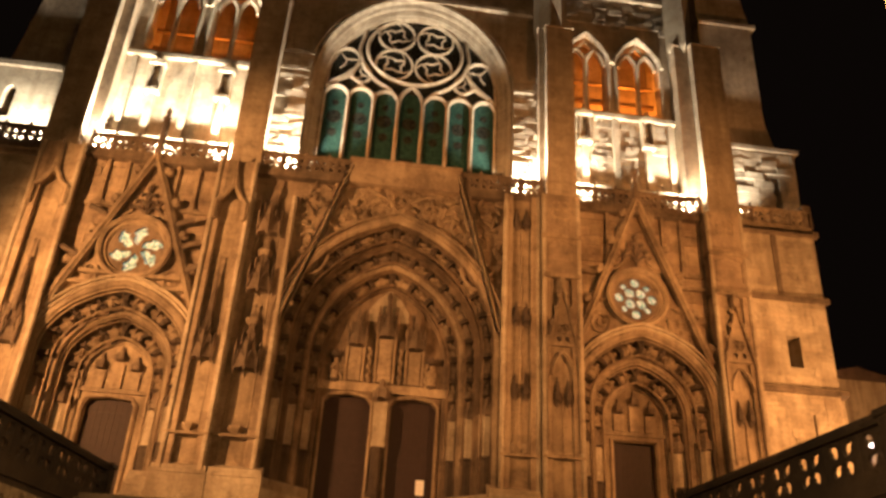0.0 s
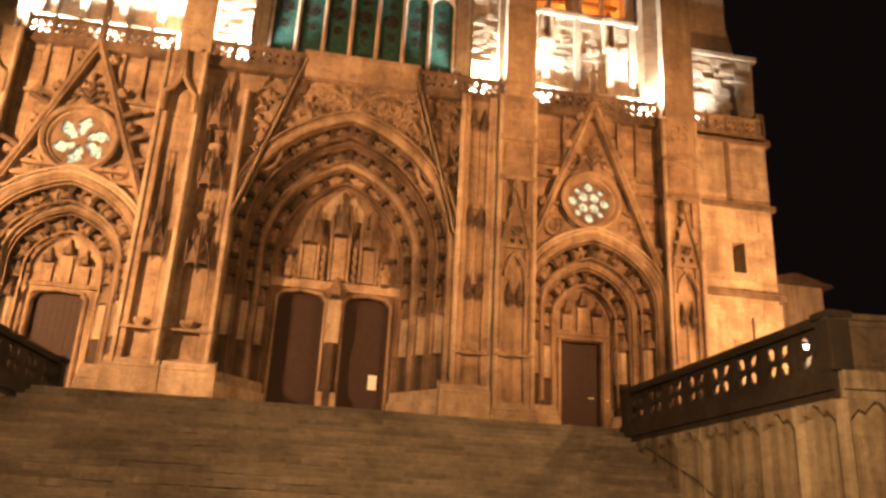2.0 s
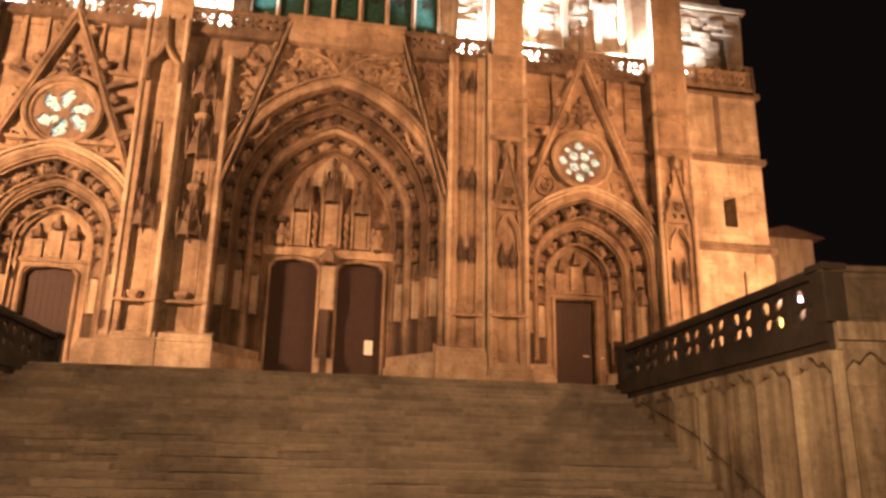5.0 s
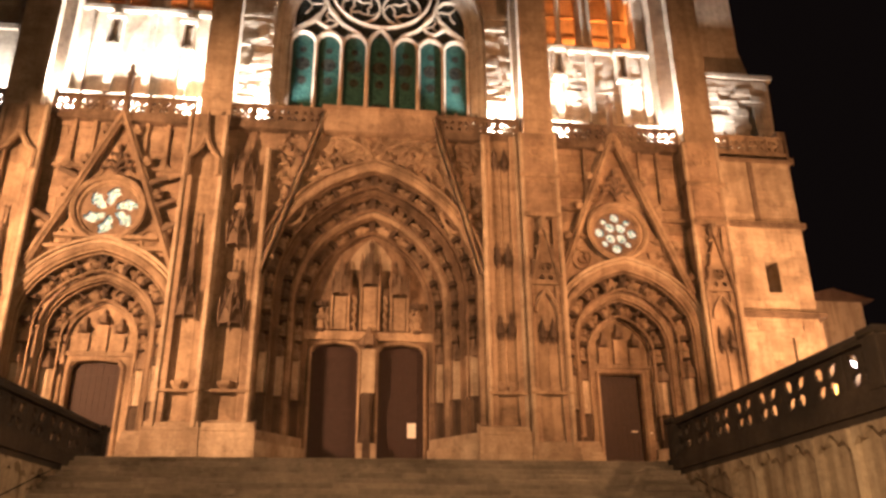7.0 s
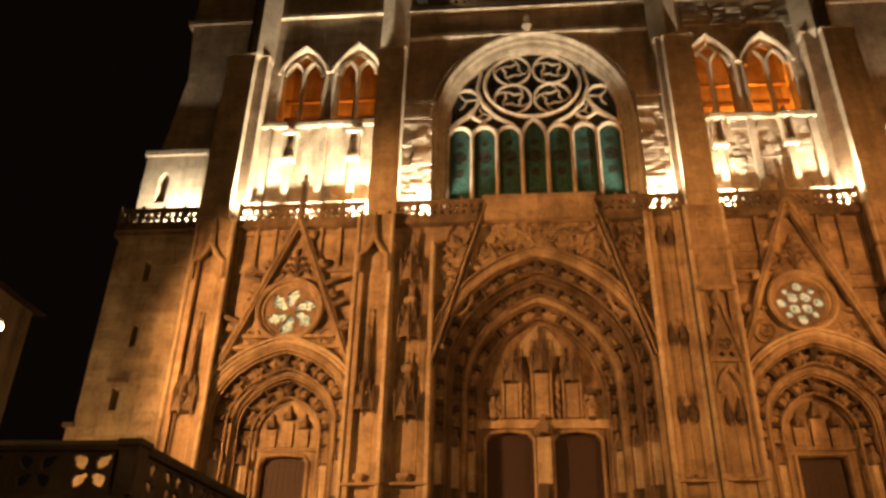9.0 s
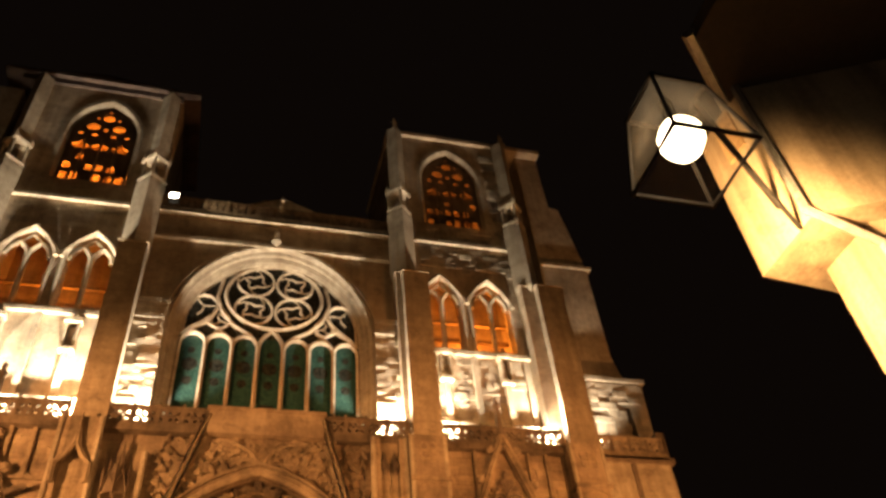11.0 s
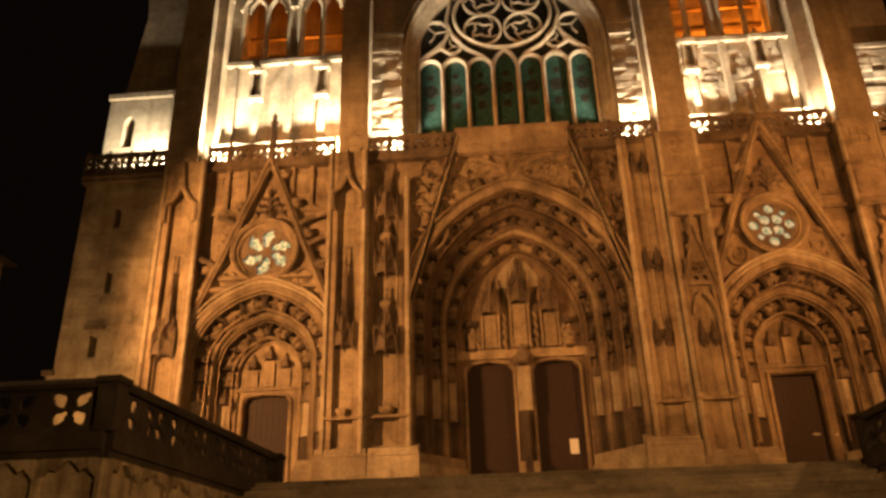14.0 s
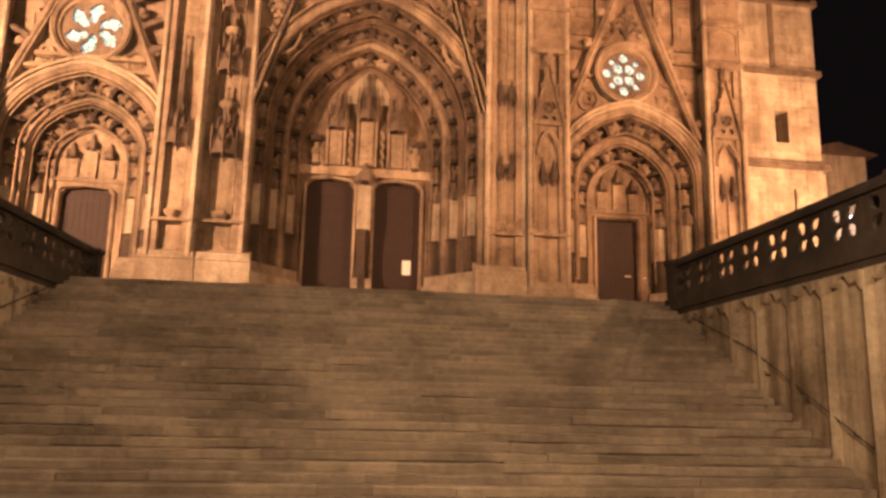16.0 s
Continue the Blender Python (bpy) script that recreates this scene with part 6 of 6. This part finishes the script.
far_house(-40.0, -25.0, -12.0, 0.5, 12.6, 17.0, "dark plastered house beyond the terrace")
far_house(26.5, 40.0, 18.0, 34.0, 11.5, 15.0, "plain dim house behind the cathedral")
side_house = far_house(23.6, 27.4, 6.0, 16.0, 11.3, 11.9, "dim plastered house across the side street")
bm = bmesh.new()
box(bm, 24.2, 25.5, 5.9, 5.98, 5.0, 6.5)
part("lit_window", bm, M_SHOP, side_house, "yellow lit window")


def wall_lamp(x, y, z, wall_x, wall_y, mat, label):
    w = thing("street_lamp", label, "street lamp", "street lamps")
    bm = bmesh.new()
    lathe(bm, [(0.06, z - 0.28), (0.24, z - 0.12), (0.28, z + 0.05), (0.12, z + 0.16)], x, y, 10)
    g = part("globe", bm, mat, w, "glowing globe", smooth=True)
    g.visible_shadow = False
    bm = bmesh.new()
    lathe(bm, [(0.26, z + 0.16), (0.1, z + 0.28), (0.03, z + 0.35)], x, y, 8)
    tube(bm, [(x, y, z + 0.3), ((x + wall_x) / 2, (y + wall_y) / 2, z + 0.5), (wall_x, wall_y, z + 0.3)], 0.03, 6)
    part("arm", bm, M_IRON, w)


wall_lamp(-20.3, -8.1, 8.2, -25.0, -8.1, M_LAMP, "bright street lamp on a wall arm")
wall_lamp(25.0, 4.6, 7.3, 25.2, 6.0, M_PINK, "pinkish-white street lamp on a wall arm")

# individual stones of the great steps
rng = random.Random(7)
variants = []
for k in range(10):
    bm = bmesh.new()
    rows = []
    for q in range(7):
        x = q / 6 + (rng.uniform(-0.05, 0.05) if 0 < q < 6 else 0)
        sag, out = rng.uniform(-0.09, 0.03), rng.uniform(-0.07, 0.05)
        rows.append([bm.verts.new(p) for p in ((x, 1, 0), (x, out + 0.05, 0), (x, out, 0.75 + sag), (x, out + 0.09, 0.97 + sag), (x, 1, 1 + sag * 0.4))])
    for a, b in zip(rows, rows[1:]):
        for q in range(5):
            bm.faces.new((a[q], a[(q + 1) % 5], b[(q + 1) % 5], b[q]))
    bm.faces.new(rows[0])
    bm.faces.new(rows[-1])
    variants.append(mesh("step_stone", bm, M_STEP))
for k in range(STEPS):
    y0, z0 = FOOT + k * TREAD, STREET + RISE * k
    f = (y0 - FOOT) / (STAIR_Y - FOOT)
    x, xe = LX0 + (LX1 - LX0) * f + 0.05, RX - 0.05
    if y0 < LCY:
        x = LX0 + 0.05
    while x < xe:
        w = min(rng.uniform(0.8, 2.2), xe - x)
        if xe - x - w < 0.5:
            w = xe - x
        m = Matrix.Translation((x + 0.002, y0 + rng.uniform(-0.025, 0.02), z0 + rng.uniform(-0.014, 0.01))) @ Matrix.Diagonal((w - 0.004, TREAD + 0.05, RISE, 1))
        piece("step_stone", rng.choice(variants), staircase, m)
        x += w


# ---- individual blocks of the walls ----
def block_set(mat, rough):
    out = []
    for k in range(6):
        bm = bmesh.new()
        box(bm, 0, 1, 0, 1, 0, 1)
        for v in bm.verts:
            if v.co.y < 0.5:
                v.co.y += rng.uniform(-rough, rough)
            v.co.x += rng.uniform(-0.03, 0.03) * (1 + rough)
            v.co.z += rng.uniform(-0.04, 0.04) * (1 + rough)
        bmesh.ops.bevel(bm, geom=[e for e in bm.edges if all(v.co.y < 0.6 for v in e.verts)], offset=0.06, segments=1, affect="EDGES")
        out.append(mesh("block", bm, mat))
    return out


def lay(root, meshes, x0, x1, z0, z1, y, course, width, proud, skip=None, share=1.0):
    """Courses of separate blocks standing a little proud of a wall whose face is at y."""
    z = z0
    while z < z1 - 0.1:
        h = min(course * rng.uniform(0.85, 1.2), z1 - z)
        x = x0
        while x < x1 - 0.05:
            w = min(width * rng.uniform(0.6, 1.5), x1 - x)
            d = rng.uniform(0.3, 1.0) * proud
            c = (x + w / 2, z + h / 2)
            if rng.random() < share and not (skip and skip(*c)):
                piece("block", rng.choice(meshes), root, Matrix.Translation((x + 0.008, y - d, z + 0.008)) @ Matrix.Diagonal((w - 0.016, d + 0.05, h - 0.016, 1)))
            x += w
        z += h


smooth_blocks = block_set(M_PALE, 0.12)
rough_blocks = block_set(M_RUBBLE, 0.32)
wall_blocks = block_set(M_WALL, 0.2)
by_name = {}
for ob in scene.objects:
    if ob.parent == cathedral:
        by_name.setdefault(ob.name.split(".")[0], []).append(ob)
centre_wall, left_wall, right_wall = by_name["upper_wall"][:3]
lay(turret_right, smooth_blocks, 16.5, 20.6, 2.0, 8.2, 0.0, 0.44, 0.85, 0.03, lambda x, z: 18.9 < x < 19.45 and 5.7 < z < 7.5)
lay(turret_right, smooth_blocks, 16.5, 20.55, 8.55, 12.8, 0.0, 0.44, 0.85, 0.03, lambda x, z: 17.9 < x < 19.5 and 9.2 < z < 11.4)
lay(turret_right, smooth_blocks, 16.5, 20.55, 13.15, 16.4, 0.0, 0.44, 0.9, 0.03, lambda x, z: 18.1 < x < 18.8)
lay(turret_left, smooth_blocks, -21.25, -17.0, 3.0, 16.4, 0.15, 0.46, 0.9, 0.03, lambda x, z: -20.3 < x < -18.8 and (7.2 < z < 9.2 or 10.3 < z < 12.1 or 13.7 < z < 15.4))
lay(by_name["flank_pier"][0], rough_blocks, -7.2, -5.62, 18.0, 24.7, 0.72, 0.36, 0.75, 0.13)
lay(by_name["flank_pier"][1], rough_blocks, 5.22, 6.82, 18.0, 24.7, 0.72, 0.36, 0.75, 0.13)
lay(right_wall, rough_blocks, 8.4, 15.1, 29.6, 33.7, UY, 0.38, 0.7, 0.11, lambda x, z: z < 30.0 and min(abs(x - 9.55), abs(x - 12.75)) < 1.3, 0.85)
lay(right_wall, rough_blocks, 13.5, 15.1, 33.7, 41.5, UY, 0.42, 0.8, 0.12, None, 0.8)
lay(right_wall, rough_blocks, 8.5, 15.0, 18.95, 23.7, UY, 0.36, 0.7, 0.1, lambda x, z: min(abs(x - 11.15), abs(x - 9.4), abs(x - 12.9), abs(x - 14.2), abs(x - 8.1)) < 0.45)
lay(right_flank, rough_blocks, 16.9, 20.9, 17.2, 22.2, UY, 0.4, 0.8, 0.12, lambda x, z: 19.2 < x < 20.4 and 18.4 < z < 20.9, 0.9)
lay(left_wall, smooth_blocks, -15.6, -8.7, 29.9, 31.8, UY, 0.45, 0.9, 0.03)


def in_lower(x, z):
    for cx_, zs_, a_, h_, *_r in PORTALS.values():
        if abs(x - cx_) < a_ + 0.6 and z < zs_ + h_ + 0.5:
            return True
    for cx_, cz_, r_ in ROSES.values():
        if (x - cx_) ** 2 + (z - cz_) ** 2 < (r_ + 1.0) ** 2:
            return True
    return False


lay(by_name["lower_wall"][0], wall_blocks, -15.1, -8.9, 9.0, 16.7, 0.25, 0.5, 0.9, 0.09, in_lower)
lay(by_name["lower_wall"][0], wall_blocks, 8.3, 14.7, 9.0, 16.7, 0.25, 0.5, 0.9, 0.08, in_lower)
